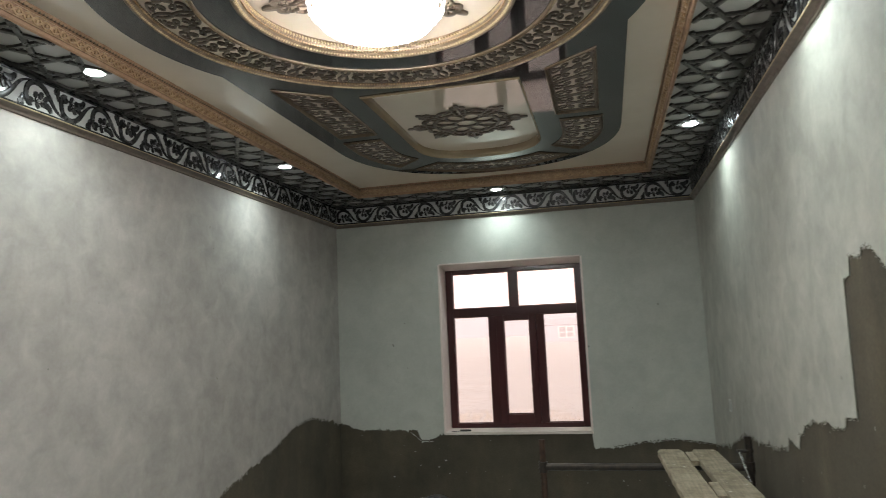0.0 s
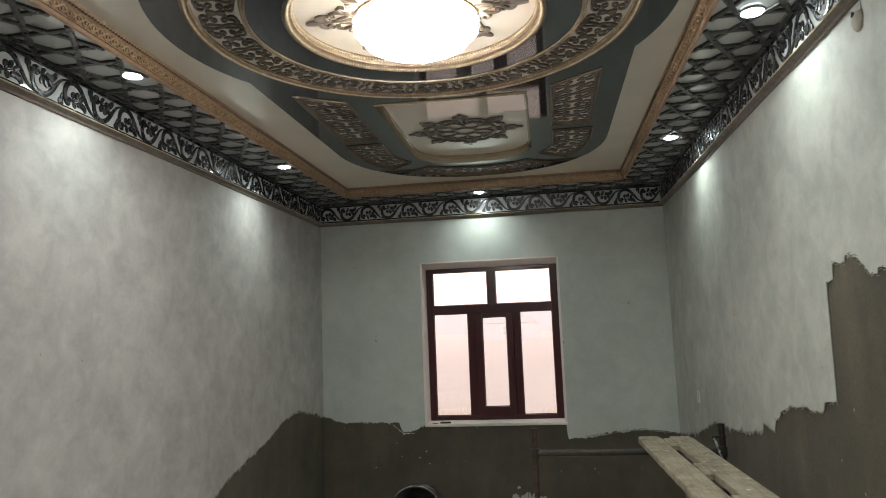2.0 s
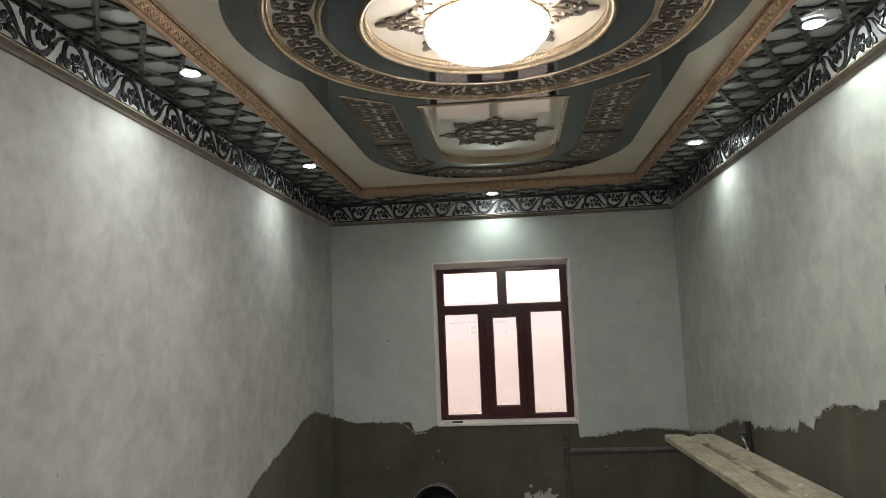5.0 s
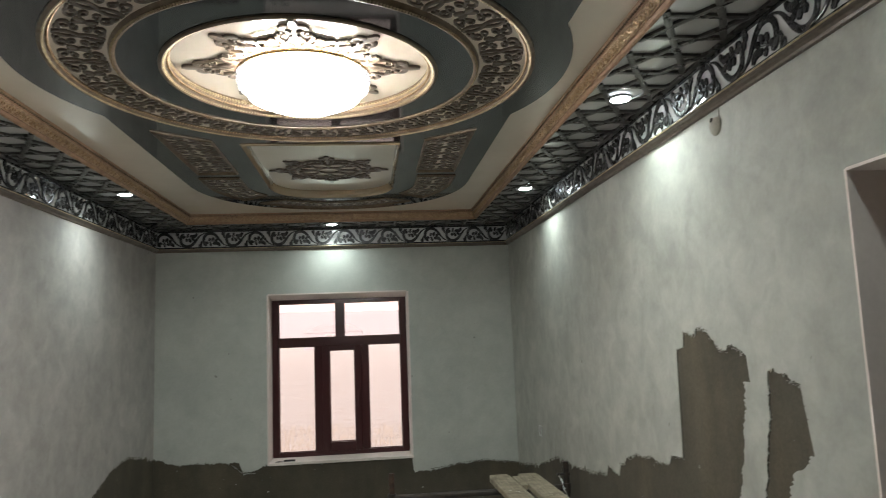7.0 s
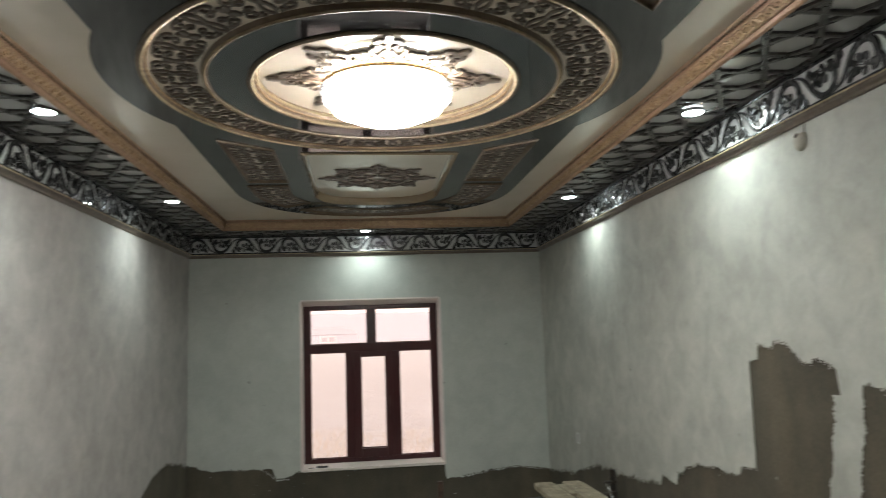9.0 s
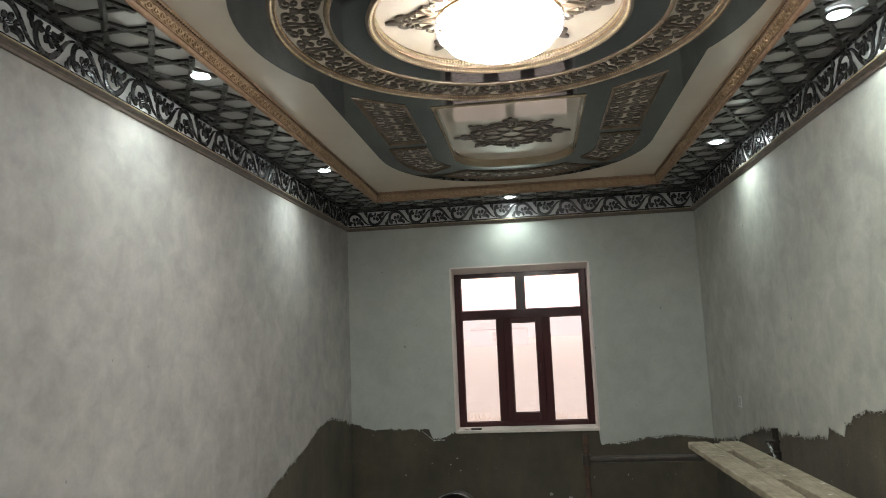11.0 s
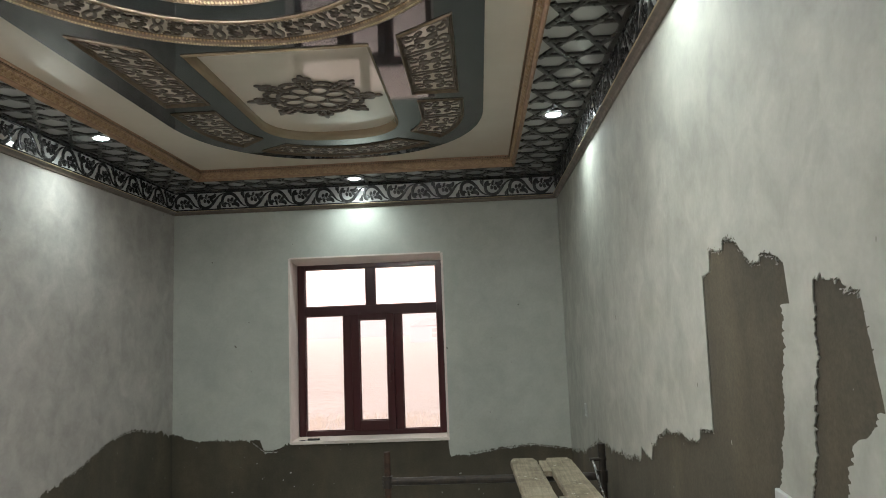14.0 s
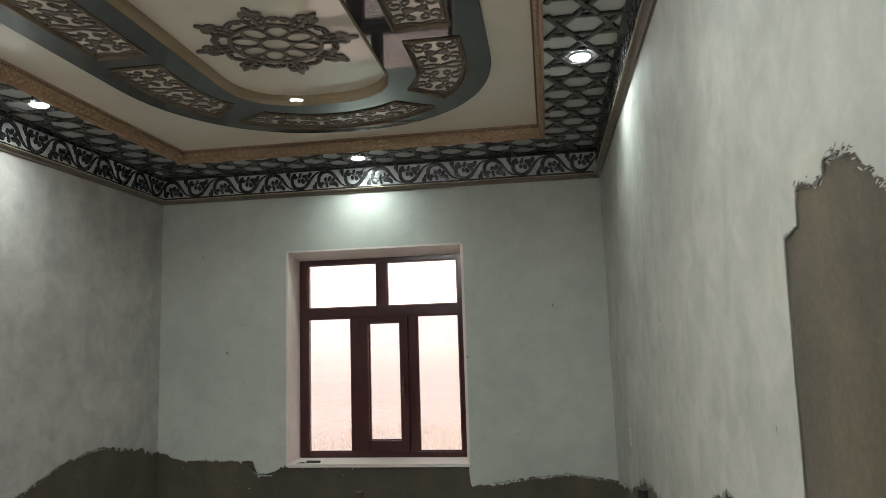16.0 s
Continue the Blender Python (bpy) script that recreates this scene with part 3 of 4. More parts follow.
# ---- window ----
def window():
    x0, x1, z0, z1 = WIN
    w = thing("window_1", (0.5 * (x0 + x1), Y1 + 0.2, z0), "dark mahogany framed window with five panes", "window", kind="structure")
    # plastered reveal and sill
    part("reveal", boxed(((x0 - 0.01, Y1 - 0.002, z0), (x0 + 0.004, Y1 + 0.25, z1)), ((x1 - 0.008, Y1 - 0.002, z0), (x1 + 0.01, Y1 + 0.25, z1))), REVEAL, w, "pinkish white plaster reveal")
    head = bmesh.new()
    v = [head.verts.new(p) for p in ((x0 + 0.004, Y1 - 0.002, z1 - 0.002), (x1 - 0.008, Y1 - 0.002, z1 - 0.002), (x1 - 0.008, Y1 + 0.25, z1 - 0.04), (x0 + 0.004, Y1 + 0.25, z1 - 0.04), (x0 + 0.004, Y1 - 0.002, z1 + 0.01), (x1 - 0.008, Y1 - 0.002, z1 + 0.01), (x1 - 0.008, Y1 + 0.25, z1 + 0.01), (x0 + 0.004, Y1 + 0.25, z1 + 0.01))]
    for q in ((0, 1, 2, 3), (7, 6, 5, 4), (0, 4, 5, 1), (2, 6, 7, 3), (1, 5, 6, 2), (3, 7, 4, 0)):
        head.faces.new([v[i] for i in q])
    part("reveal_head", head, REVEAL, w, "pinkish white plaster reveal")
    part("window_sill", boxed(((x0 + 0.004, Y1 - 0.012, z0 - 0.003), (x1 + 0.01, Y1 + 0.26, z0 + 0.022)), bevel=0.004), REVEAL, w, "white plastered sill")
    fx, fw, ft, fb = x0 + 0.004, x1 - x0 - 0.012, z1 - 0.036, z0 + 0.022
    ya, yb = Y1 + 0.235, Y1 + 0.31
    fh = ft - fb
    def bar(name, u0, u1, v0, v1, front=0.0):
        part(name, boxed(((fx + u0 * fw, ya - front, ft - v1 * fh), (fx + u1 * fw, yb, ft - v0 * fh)), bevel=0.004), MAHOGANY, w)
    bar("frame_jamb", 0, 0.049, 0, 1), bar("frame_jamb", 0.951, 1, 0, 1)
    bar("frame_head", 0.049, 0.951, 0, 0.026), bar("frame_foot", 0.049, 0.951, 0.972, 1)
    bar("transom", 0.049, 0.951, 0.252, 0.305, 0.004)
    bar("mullion", 0.472, 0.533, 0.026, 0.252)
    bar("mullion", 0.312, 0.368, 0.305, 0.972), bar("mullion", 0.655, 0.708, 0.305, 0.972)
    sash = part("sash", boxed(((fx + 0.368 * fw, ya - 0.018, ft - 0.974 * fh), (fx + 0.42 * fw, yb - 0.01, ft - 0.303 * fh)), ((fx + 0.606 * fw, ya - 0.018, ft - 0.974 * fh), (fx + 0.655 * fw, yb - 0.01, ft - 0.303 * fh)),
                              ((fx + 0.42 * fw, ya - 0.018, ft - 0.335 * fh), (fx + 0.606 * fw, yb - 0.01, ft - 0.303 * fh)), ((fx + 0.42 * fw, ya - 0.018, ft - 0.974 * fh), (fx + 0.606 * fw, yb - 0.01, ft - 0.918 * fh)), bevel=0.004), MAHOGANY, w, "opening middle sash")
    hx, hz = fx + 0.632 * fw, ft - 0.62 * fh
    h = bmesh.new()
    box(h, (hx - 0.012, ya - 0.026, hz - 0.03), (hx + 0.012, ya - 0.018, hz + 0.03), 0.003)
    box(h, (hx - 0.008, ya - 0.05, hz - 0.008), (hx + 0.008, ya - 0.026, hz + 0.008), 0.003)
    box(h, (hx - 0.01, ya - 0.06, hz - 0.11), (hx + 0.01, ya - 0.05, hz + 0.01), 0.004)
    part("window_handle", h, MAHOGANY, sash, "dark lever handle")
    for u0, u1, v0, v1 in ((0.049, 0.472, 0.026, 0.252), (0.533, 0.951, 0.026, 0.252), (0.049, 0.312, 0.305, 0.972), (0.42, 0.606, 0.335, 0.918), (0.708, 0.951, 0.305, 0.972)):
        a, b, c, d = fx + u0 * fw, fx + u1 * fw, ft - v1 * fh, ft - v0 * fh
        g = part("pane", boxed(((a - 0.004, ya + 0.03, c - 0.004), (b + 0.004, ya + 0.036, d + 0.004))), GLASS, w)
        g.visible_shadow = False
        e = 0.007
        part("glazing_bead", boxed(((a, ya + 0.012, c), (a + e, ya + 0.03, d)), ((b - e, ya + 0.012, c), (b, ya + 0.03, d)), ((a + e, ya + 0.012, c), (b - e, ya + 0.03, c + e)), ((a + e, ya + 0.012, d - e), (b - e, ya + 0.03, d))), MAHOGANY, w)


window()


def door():
    y0, y1, z = DOOR
    d = thing("door_1", (X1 + 0.35, 0.5 * (y0 + y1), 0), "dark brown door set deep in a plastered opening", "door", kind="structure")
    x = X1 + 0.30
    part("reveal", boxed(((X1 - 0.001, y1 - 0.006, 0), (x + 0.1, y1 + 0.003, z)), ((X1 - 0.001, y0 - 0.003, 0), (x + 0.1, y0 + 0.006, z)), ((X1 - 0.001, y0 + 0.006, z - 0.006), (x + 0.1, y1 - 0.006, z + 0.003))), DOOR_REVEAL, d, "pinkish plaster reveal")
    part("door_frame", boxed(((x, y0 + 0.008, 0), (x + 0.07, y0 + 0.06, z - 0.01)), ((x, y1 - 0.06, 0), (x + 0.07, y1 - 0.008, z - 0.01)), ((x, y0 + 0.06, z - 0.07), (x + 0.07, y1 - 0.06, z - 0.01)), bevel=0.006), MAHOGANY, d)
    part("door_leaf", boxed(((x + 0.03, y0 + 0.06, 0.01), (x + 0.07, y1 - 0.06, z - 0.07)), bevel=0.004), MAHOGANY, d)
    for a, b in ((0.15, 0.95), (1.1, 1.95)):
        part("door_panel", boxed(((x + 0.018, y0 + 0.18, a), (x + 0.03, y1 - 0.18, b)), bevel=0.005), MAHOGANY, d)
    h = bmesh.new()
    tube(h, (x + 0.03, y0 + 0.12, 1.05), (x - 0.02, y0 + 0.12, 1.05), 0.01)
    tube(h, (x - 0.02, y0 + 0.11, 1.05), (x - 0.02, y0 + 0.23, 1.05), 0.009)
    part("door_handle", h, BRASS, d)


door()

# ---- ceiling ----
TRAY = [(0.378, -0.77), (2.832, -0.77), (2.832, 5.61), (0.378, 5.61)]
OUTER = [(0, Y0), (X1, Y0), (X1, Y1), (0, Y1)]
tagged(plate("ceiling", [[(-0.3, Y0 - 0.3), (X1 + 0.3, Y0 - 0.3), (X1 + 0.3, Y1 + 0.3), (-0.3, Y1 + 0.3)]], SHEET, 3.05, CREAM), "glossy cream lacquered ceiling sheet", "ceiling", kind="structure")
tagged(plate("ceiling_border", [[(-0.2, Y0 - 0.2), (X1 + 0.2, Y0 - 0.2), (X1 + 0.2, Y1 + 0.2), (-0.2, Y1 + 0.2)], offset_loop(TRAY, 0.0)], SOFFIT + 0.004, SHEET - 0.002, PEARL), "dropped ceiling border with glossy white panels", "ceiling", kind="structure")


def tray_sheet():
    hole = offset_loop(at_plan(OUTLINE), 0.03)
    tagged(plate("ceiling_tray", [offset_loop(TRAY, -0.03), hole], TRAY_TOP, SHEET - 0.003, CREAM, None, 0.0), "glossy cream lacquered tray round the dark board", "ceiling", kind="structure")


def star_lattice(bm, origin, along, across, count, height):
    """Six-point stars in a row with hexagons between them; strips of a three-way weave."""
    a = 0.322
    R = a / math.sqrt(3)
    ox, oy = origin
    def place(u, v, h):
        return (ox + along[0] * u + across[0] * v, oy + along[1] * u + across[1] * v, SOFFIT + 0.003 - h)
    for i in range(count):
        c = i * a
        for col, shift in ((0, 0), (1, a / 2), (-1, a / 2)):
            for k in range(6):
                mx, my = a / 2 * math.cos(radians(60 * k)), a / 2 * math.sin(radians(60 * k))
                for sgn in (-1, 1):
                    t = radians(60 * (k + sgn))
                    line = [(c + shift + mx + (0.084 * math.cos(t) - mx) * q, col * 1.5 * R + my + (0.084 * math.sin(t) - my) * q) for q in np.linspace(-0.02, 1.06, 9)]
                    line = [(u, v) for u, v in line if abs(v) < 0.165]
                    if len(line) > 2:
                        ribbon(bm, line, 0.0285, place, height)
    return bm


def lattice_border():
    t = thing("ceiling_lattice", (CX, CY, SOFFIT), "graphite fretwork lattice of stars over white ceiling border", "fretwork", kind="structure")
    for name, o, al, ac, cnt in (("lattice_star", (3.010, 4.396 - 17 * 0.322), (0, 1), (1, 0), 23), ("lattice_star", (0.192, 4.396 - 17 * 0.322), (0, 1), (1, 0), 23),
                                 ("lattice_star", (1.57 - 4 * 0.322, 5.822), (1, 0), (0, 1), 9), ("lattice_star", (1.57 - 4 * 0.322, -0.97), (1, 0), (0, 1), 9)):
        for i in range(cnt):
            at = (o[0] + al[0] * 0.322 * i, o[1] + al[1] * 0.322 * i)
            part(name, star_lattice(bmesh.new(), at, al, ac, 1, 0.011), LATTICE, t)
    edge = sweep(bmesh.new(), OUTER, [(0.0, SOFFIT + 0.003), (0.0, SOFFIT - 0.008), (0.045, SOFFIT - 0.008), (0.045, SOFFIT + 0.003)])
    part("lattice_edging", edge, LATTICE, t)


lattice_border()


def tray_moulding():
    t = thing("ceiling_moulding", (CX, CY, SOFFIT), "brown-gold moulding with interlaced relief round the ceiling tray", "moulding", kind="structure")
    s = SOFFIT
    part("moulding_profile", sweep(bmesh.new(), TRAY, [(-0.012, s + 0.004), (-0.012, s - 0.012), (-0.004, s - 0.016), (0.003, s - 0.010), (0.006, s + 0.003), (0.010, s + 0.004), (0.024, s + 0.044), (0.021, s + 0.047), (0.026, s + 0.053), (0.032, s + 0.055), (0.035, s + 0.063), (0.038, TRAY_TOP + 0.003)]), COPPER, t)
    # interlaced band on the sloping face
    corners = offset_loop(TRAY, 0.010)
    for k in range(4):
        p, q = Vector(corners[k]), Vector(corners[(k + 1) % 4])
        run = (q - p).length
        d = (q - p) / run
        n = Vector((-d.y, d.x))
        def place(u, v, h):
            v = v / 0.042
            w = 0.014 * v + 0.94 * h
            x, y = p.x + d.x * u + n.x * w, p.y + d.y * u + n.y * w
            return (x, y, s + 0.004 + 0.040 * v - 0.33 * h)
        bm = bmesh.new()
        loops = round(run / 0.044)
        us = np.linspace(0.01, run - 0.01, loops * 8)
        for sign in (-1, 1):
            ribbon(bm, [(u, 0.021 + sign * 0.013 * math.sin(math.pi * u * loops / run)) for u in us], 0.0085, place, 0.005)
        for m in range(loops):
            u = run * (m + 0.5) / loops
            ribbon(bm, [(u, 0.013), (u, 0.018), (u, 0.024), (u, 0.029)], 0.013, place, 0.006, taper=round_bud)
        for v in (0.002, 0.040):
            ribbon(bm, [(u, v) for u in us[::8]], 0.004, place, 0.004)
        tagged(part("interlaced_relief", bm, GOLD, t), kind="stuff")
    tagged(part("bead_row", beads(offset_loop(TRAY, 0.030), 0.0, s + 0.056, (0.007, 0.006, 0.009), 0.019, 45), UMBER, t), kind="stuff")


tray_moulding()


# outlines of the raised dark board, from its middle
def circle(r, n=96):
    return [(CX + r * math.cos(t), CY + r * math.sin(t)) for t in np.linspace(0, 2 * math.pi, n, endpoint=False)]


def cap(a, y0, b, t0, t1, n, e=1.0):
    """Part of an oval end: half width a, foot y0, rise b."""
    out = []
    for t in np.linspace(radians(t0), radians(t1), n):
        c, s = math.cos(t), math.sin(t)
        out.append((math.copysign(abs(c) ** e, c) * a, y0 + abs(s) ** e * b))
    return out


def blend(s):
    return 0.43 + 0.52 * s, 2.08 - 0.10 * s, 0.36 + 0.64 * s


def at_plan(loop, back=False):
    return [(CX + x, CY + (-y if back else y)) for x, y in loop]


RO, RA = 1.072, 0.952
cut = math.degrees(math.acos(RA / RO))
FRONT_CAP = cap(RA, 1.98, 1.0, 0, 180, 60, 0.93)
OUTLINE = ([(RO * math.cos(radians(t)), RO * math.sin(radians(t))) for t in np.linspace(-cut, cut, 24)] + FRONT_CAP
           + [(RO * math.cos(radians(t)), RO * math.sin(radians(t))) for t in np.linspace(180 - cut, 180 + cut, 24)] + [(x, -y) for x, y in FRONT_CAP[::-1]])
MIDDLE = [(-0.428, 0.985), (0.428, 0.985)] + cap(0.43, 2.06, 0.38, 0, 180, 40, 0.8)
S_IN, S_OUT = 0.29, 0.78


def side_rect(sg):
    return [(sg * 0.565, 0.915), (sg * 0.815, 0.725), (sg * 0.815, 1.655), (sg * 0.565, 1.655)]


def lobe(sg, s, t, y_start=None):
    a, y0, b = blend(s)
    x, y = a * math.cos(radians(t)), y0 + b * math.sin(radians(t))
    return sg * x, y


def side_lobe(sg, n=14):
    a_in, a_out = blend(S_IN)[0], blend(S_OUT)[0]
    out = [(sg * a_in, 1.775), (sg * a_out, 1.775)] + [lobe(sg, S_OUT, t) for t in np.linspace(2, 37, n)] + [lobe(sg, S_IN, t) for t in np.linspace(33, 2, n)]
    return out


def end_lobe(n=26):
    return [lobe(1, S_OUT + 0.03, t) for t in np.linspace(47, 133, n)] + [lobe(1, S_IN + 0.07, t) for t in np.linspace(128, 52, n)]


PANELS = [side_rect(1), side_rect(-1), side_lobe(1), side_lobe(-1), end_lobe()]


tray_sheet()


def dark_board():
    t = thing("ceiling_board", (CX, CY, BOARD), "slate grey lacquered board raised below the cream ceiling", "ceiling panel", kind="structure")
    holes = [circle(0.925)]
    for back in (False, True):
        holes += [at_plan(MIDDLE, back)] + [at_plan(p, back) for p in PANELS]
    plate("outer_board", [at_plan(OUTLINE)] + holes, BOARD, SHEET + 0.003, SLATE, t)
    plate("ring_board", [circle(0.69), circle(0.54)], BOARD, SHEET + 0.003, SLATE, t)
    # shallow cream backs behind the scroll panels and the ring
    for back in (False, True):
        for p in PANELS:
            plate("panel_back", [offset_loop(at_plan(p, back), -0.004)], BOARD + 0.010, SHEET + 0.003, CREAM, t)
    plate("ring_back", [circle(0.93), circle(0.685)], BOARD + 0.014, SHEET + 0.003, CREAM, t)
    # gilt lines round every opening
    def gilt(loop, wide, name="gilt_edge", mat=UMBER):
        part(name, sweep(bmesh.new(), loop, [(-0.004, BOARD + 0.002), (-0.003, BOARD - 0.006), (wide * 0.25, BOARD - 0.010), (wide * 0.45, BOARD - 0.004), (wide * 0.6, BOARD + 0.004), (wide * 0.85, BOARD + 0.012), (wide, BOARD + 0.026), (wide, SHEET + 0.002)]), mat, t)
    def outward(r, wide, name):
        lp = circle(r)
        part(name, sweep(bmesh.new(), lp, [(0.004, BOARD + 0.002), (0.003, BOARD - 0.006), (-wide * 0.3, BOARD - 0.010), (-wide * 0.6, BOARD + 0.004), (-wide, BOARD + 0.02), (-wide, SHEET + 0.002)]), UMBER, t)
    gilt(circle(0.925), 0.036, "gilt_edge", UMBER), outward(0.69, 0.024, "gilt_edge"), gilt(circle(0.54), 0.034, "gilt_edge", UMBER)
    tagged(part("gilt_beads", beads(circle(0.925), 0.013, BOARD - 0.006, (0.0058, 0.008, 0.007), 0.0125), GILT, t), kind="stuff")
    tagged(part("gilt_beads", beads(circle(0.925), 0.028, BOARD + 0.008, (0.006, 0.007, 0.008), 0.0145), GOLD, t), kind="stuff")
    tagged(part("gilt_beads", beads(circle(0.54), 0.0335, BOARD + 0.031, (0.0065, 0.010, 0.007), 0.0155, 90), GILT, t), kind="stuff")
    tagged(part("gilt_beads", beads(circle(0.54), 0.0285, BOARD + 0.013, (0.006, 0.006, 0.008), 0.0135, 45), GOLD, t), kind="stuff")
    tagged(part("gilt_beads", beads(circle(0.69), -0.010, BOARD - 0.004, (0.0055, 0.007, 0.007), 0.0125), GILT, t), kind="stuff")
    tagged(part("gilt_beads", beads(circle(0.54), 0.015, BOARD - 0.001, (0.0065, 0.009, 0.008), 0.014), GILT, t), kind="stuff")
    for back in (False, True):
        for p, w in [(MIDDLE, 0.018)] + [(q, 0.016) for q in PANELS]:
            lp = at_plan(p, back)
            gilt(lp, w, "gilt_edge", PALE_GOLD if p is MIDDLE else UMBER)
            if p is not MIDDLE:
                part("inner_fillet", sweep(bmesh.new(), lp, [(0.012, BOARD + 0.004), (0.014, BOARD + 0.001), (0.018, BOARD + 0.003), (0.019, BOARD + 0.010), (0.024, BOARD + 0.009), (0.027, BOARD + 0.013), (0.028, SHEET)]), UMBER, t)


dark_board()


def ceiling_place(fn, back=False, top=SHEET - 0.001):
    def place(u, v, h):
        x, y = fn(u, v)
        return (CX + x, CY + (-y if back else y), top - h)
    return place


def panel_scrolls():
    def rect(sg):
        def fn(u, v):
            x = 0.575 + 0.23 * u
            near = 0.915 - 0.19 * u + 0.02
            return sg * x, near + (1.64 - near) * v
        return fn
    def sidelobe(sg):
        def fn(u, v):
            s = S_IN + 0.02 + (S_OUT - S_IN - 0.04) * u
            k = -24 + 59 * v
            if k < 0:
                x, _ = lobe(sg, s, 0)
                return x, 1.79 + (blend(s)[1] - 1.79) * (1 + k / 24)
            return lobe(sg, s, k)
        return fn
    def end(u, v):
        return lobe(1, S_IN + 0.09 + (S_OUT - S_IN - 0.08) * v, 130 - 80 * u)
    for back in (False, True):
        for fn, c, r in ((rect(1), 2, 6), (rect(-1), 2, 6), (sidelobe(1), 2, 4), (sidelobe(-1), 2, 4), (end, 8, 2)):
            bm = bmesh.new()
            arabesque(bm, ceiling_place(fn, back, BOARD + 0.0095), c, r, 0.006)
            tagged(finish("scroll_panel", bm, BRONZE), "bronze-brown carved scrollwork set in the ceiling board", "scroll panel", "scroll panels in the ceiling board", "structure")
    ring = thing("scroll_ring", (CX, CY, BOARD), "bronze-brown carved scroll ring round the chandelier", "scroll ring", kind="structure")
    n = 21
    def sector(v, u):
        t, r = 2 * math.pi * u / n, 0.722 + 0.160 * v
        return r * math.cos(t), r * math.sin(t)
    bm = bmesh.new()
    arabesque(bm, lambda u, v, h: (*sector(u, v), 0.0135 - h), 2, 2, 0.008)
    first = finish("scroll", bm, BRONZE)
    for i in range(n):
        ob = first if i == 0 else new("scroll", first.data)
        ob.parent = ring
        ob.matrix_parent_inverse = Matrix()
        ob.matrix_basis = pose(0, 0, 0, 0, 0, 360 * i / n)


panel_scrolls()


def star_medallion(back):
    """A rosette of linked rings with eight budded arms."""
    bm = bmesh.new()
    cy = -1.76 if back else 1.76
    def place(u, v, h):
        return (CX + u, CY + cy + v * 0.93, SHEET - 0.002 - h)
    H = 0.010
    ribbon(bm, arc(0, 0, 0.206, 0.206, 0, 352, 44), 0.02, place, H, True)
    ribbon(bm, arc(0, 0, 0.070, 0.070, 0, 345, 24), 0.013, place, H, True)
    for k in range(8):
        a = 45 * k
        c, s = math.cos(radians(a + 22.5)), math.sin(radians(a + 22.5))
        oval = [(c * (0.135 + 0.064 * math.cos(t)) - s * 0.050 * math.sin(t), s * (0.135 + 0.064 * math.cos(t)) + c * 0.050 * math.sin(t)) for t in np.linspace(0, 2 * math.pi, 20, endpoint=False)]
        ribbon(bm, oval, 0.015, place, H, True)
        ca, sa = math.cos(radians(a)), math.sin(radians(a))
        ribbon(bm, [(ca * r, sa * r) for r in (0.20, 0.24, 0.28, 0.32)], 0.02, place, H)
        for m in (-1, 1):
            def polar(pts):
                return [(r * math.cos(radians(a + m * d)), r * math.sin(radians(a + m * d))) for r, d in pts]
            ribbon(bm, polar([(0.315, 1), (0.30, 6), (0.282, 9), (0.262, 8), (0.252, 4)]), 0.014, place, H)
            ribbon(bm, polar([(0.21, 9), (0.235, 8), (0.262, 11), (0.275, 16), (0.282, 22.5)]), 0.016, place, H)
            ribbon(bm, polar([(0.282, 22.5), (0.262, 20), (0.255, 15)]), 0.013, place, H)
        fleur(bm, place, 0.322, a, 0.068 if k % 4 == 0 else 0.058, H)
    tagged(finish("ceiling_rosette", bm, BRONZE), "bronze-brown rosette of linked rings on cream ceiling panel", "rosette", "rosettes on the cream panels", "structure")


star_medallion(False)
star_medallion(True)


def chandelier_rose():
    bm = bmesh.new()
    place = ceiling_place(lambda u, v: (u, v), top=SHEET - 0.002)
    H = 0.011
    ribbon(bm, arc(0, 0, 0.2, 0.2, 0, 352, 40), 0.03, place, H, True)
    for k in range(8):
        a = 45 * k
        long = 1.0 if k % 4 == 0 else 0.9
        def polar(pts, m):
            return [(r * long * math.cos(radians(a + m * d)), r * long * math.sin(radians(a + m * d))) for r, d in pts]
        ribbon(bm, polar([(0.21, 0), (0.28, 0), (0.35, 0), (0.42, 0)], 1), 0.018, place, H)
        for m in (-1, 1):
            ribbon(bm, polar([(0.21, 3), (0.25, 7), (0.30, 12), (0.335, 13), (0.355, 10), (0.35, 7), (0.335, 7.5)], m), 0.017, place, H)
            ribbon(bm, polar([(0.22, 20), (0.25, 14), (0.285, 6), (0.33, 2)], m), 0.015, place, H)
            ribbon(bm, polar([(0.36, 1), (0.385, 5), (0.375, 8), (0.36, 8)], m), 0.013, place, H)
            ribbon(bm, polar([(0.30, 12), (0.325, 18), (0.315, 22), (0.295, 21)], m), 0.014, place, H)
            ribbon(bm, polar([(0.24, 9), (0.26, 12), (0.275, 16)], m), 0.022, place, H, taper=bud)
        fleur(bm, place, 0.405 * long, a, 0.072 * long, H)
    tagged(finish("chandelier_rose", bm, BRONZE), "bronze-brown carved rose with budded arms round the chandelier", "ceiling rose", kind="structure")


chandelier_rose()


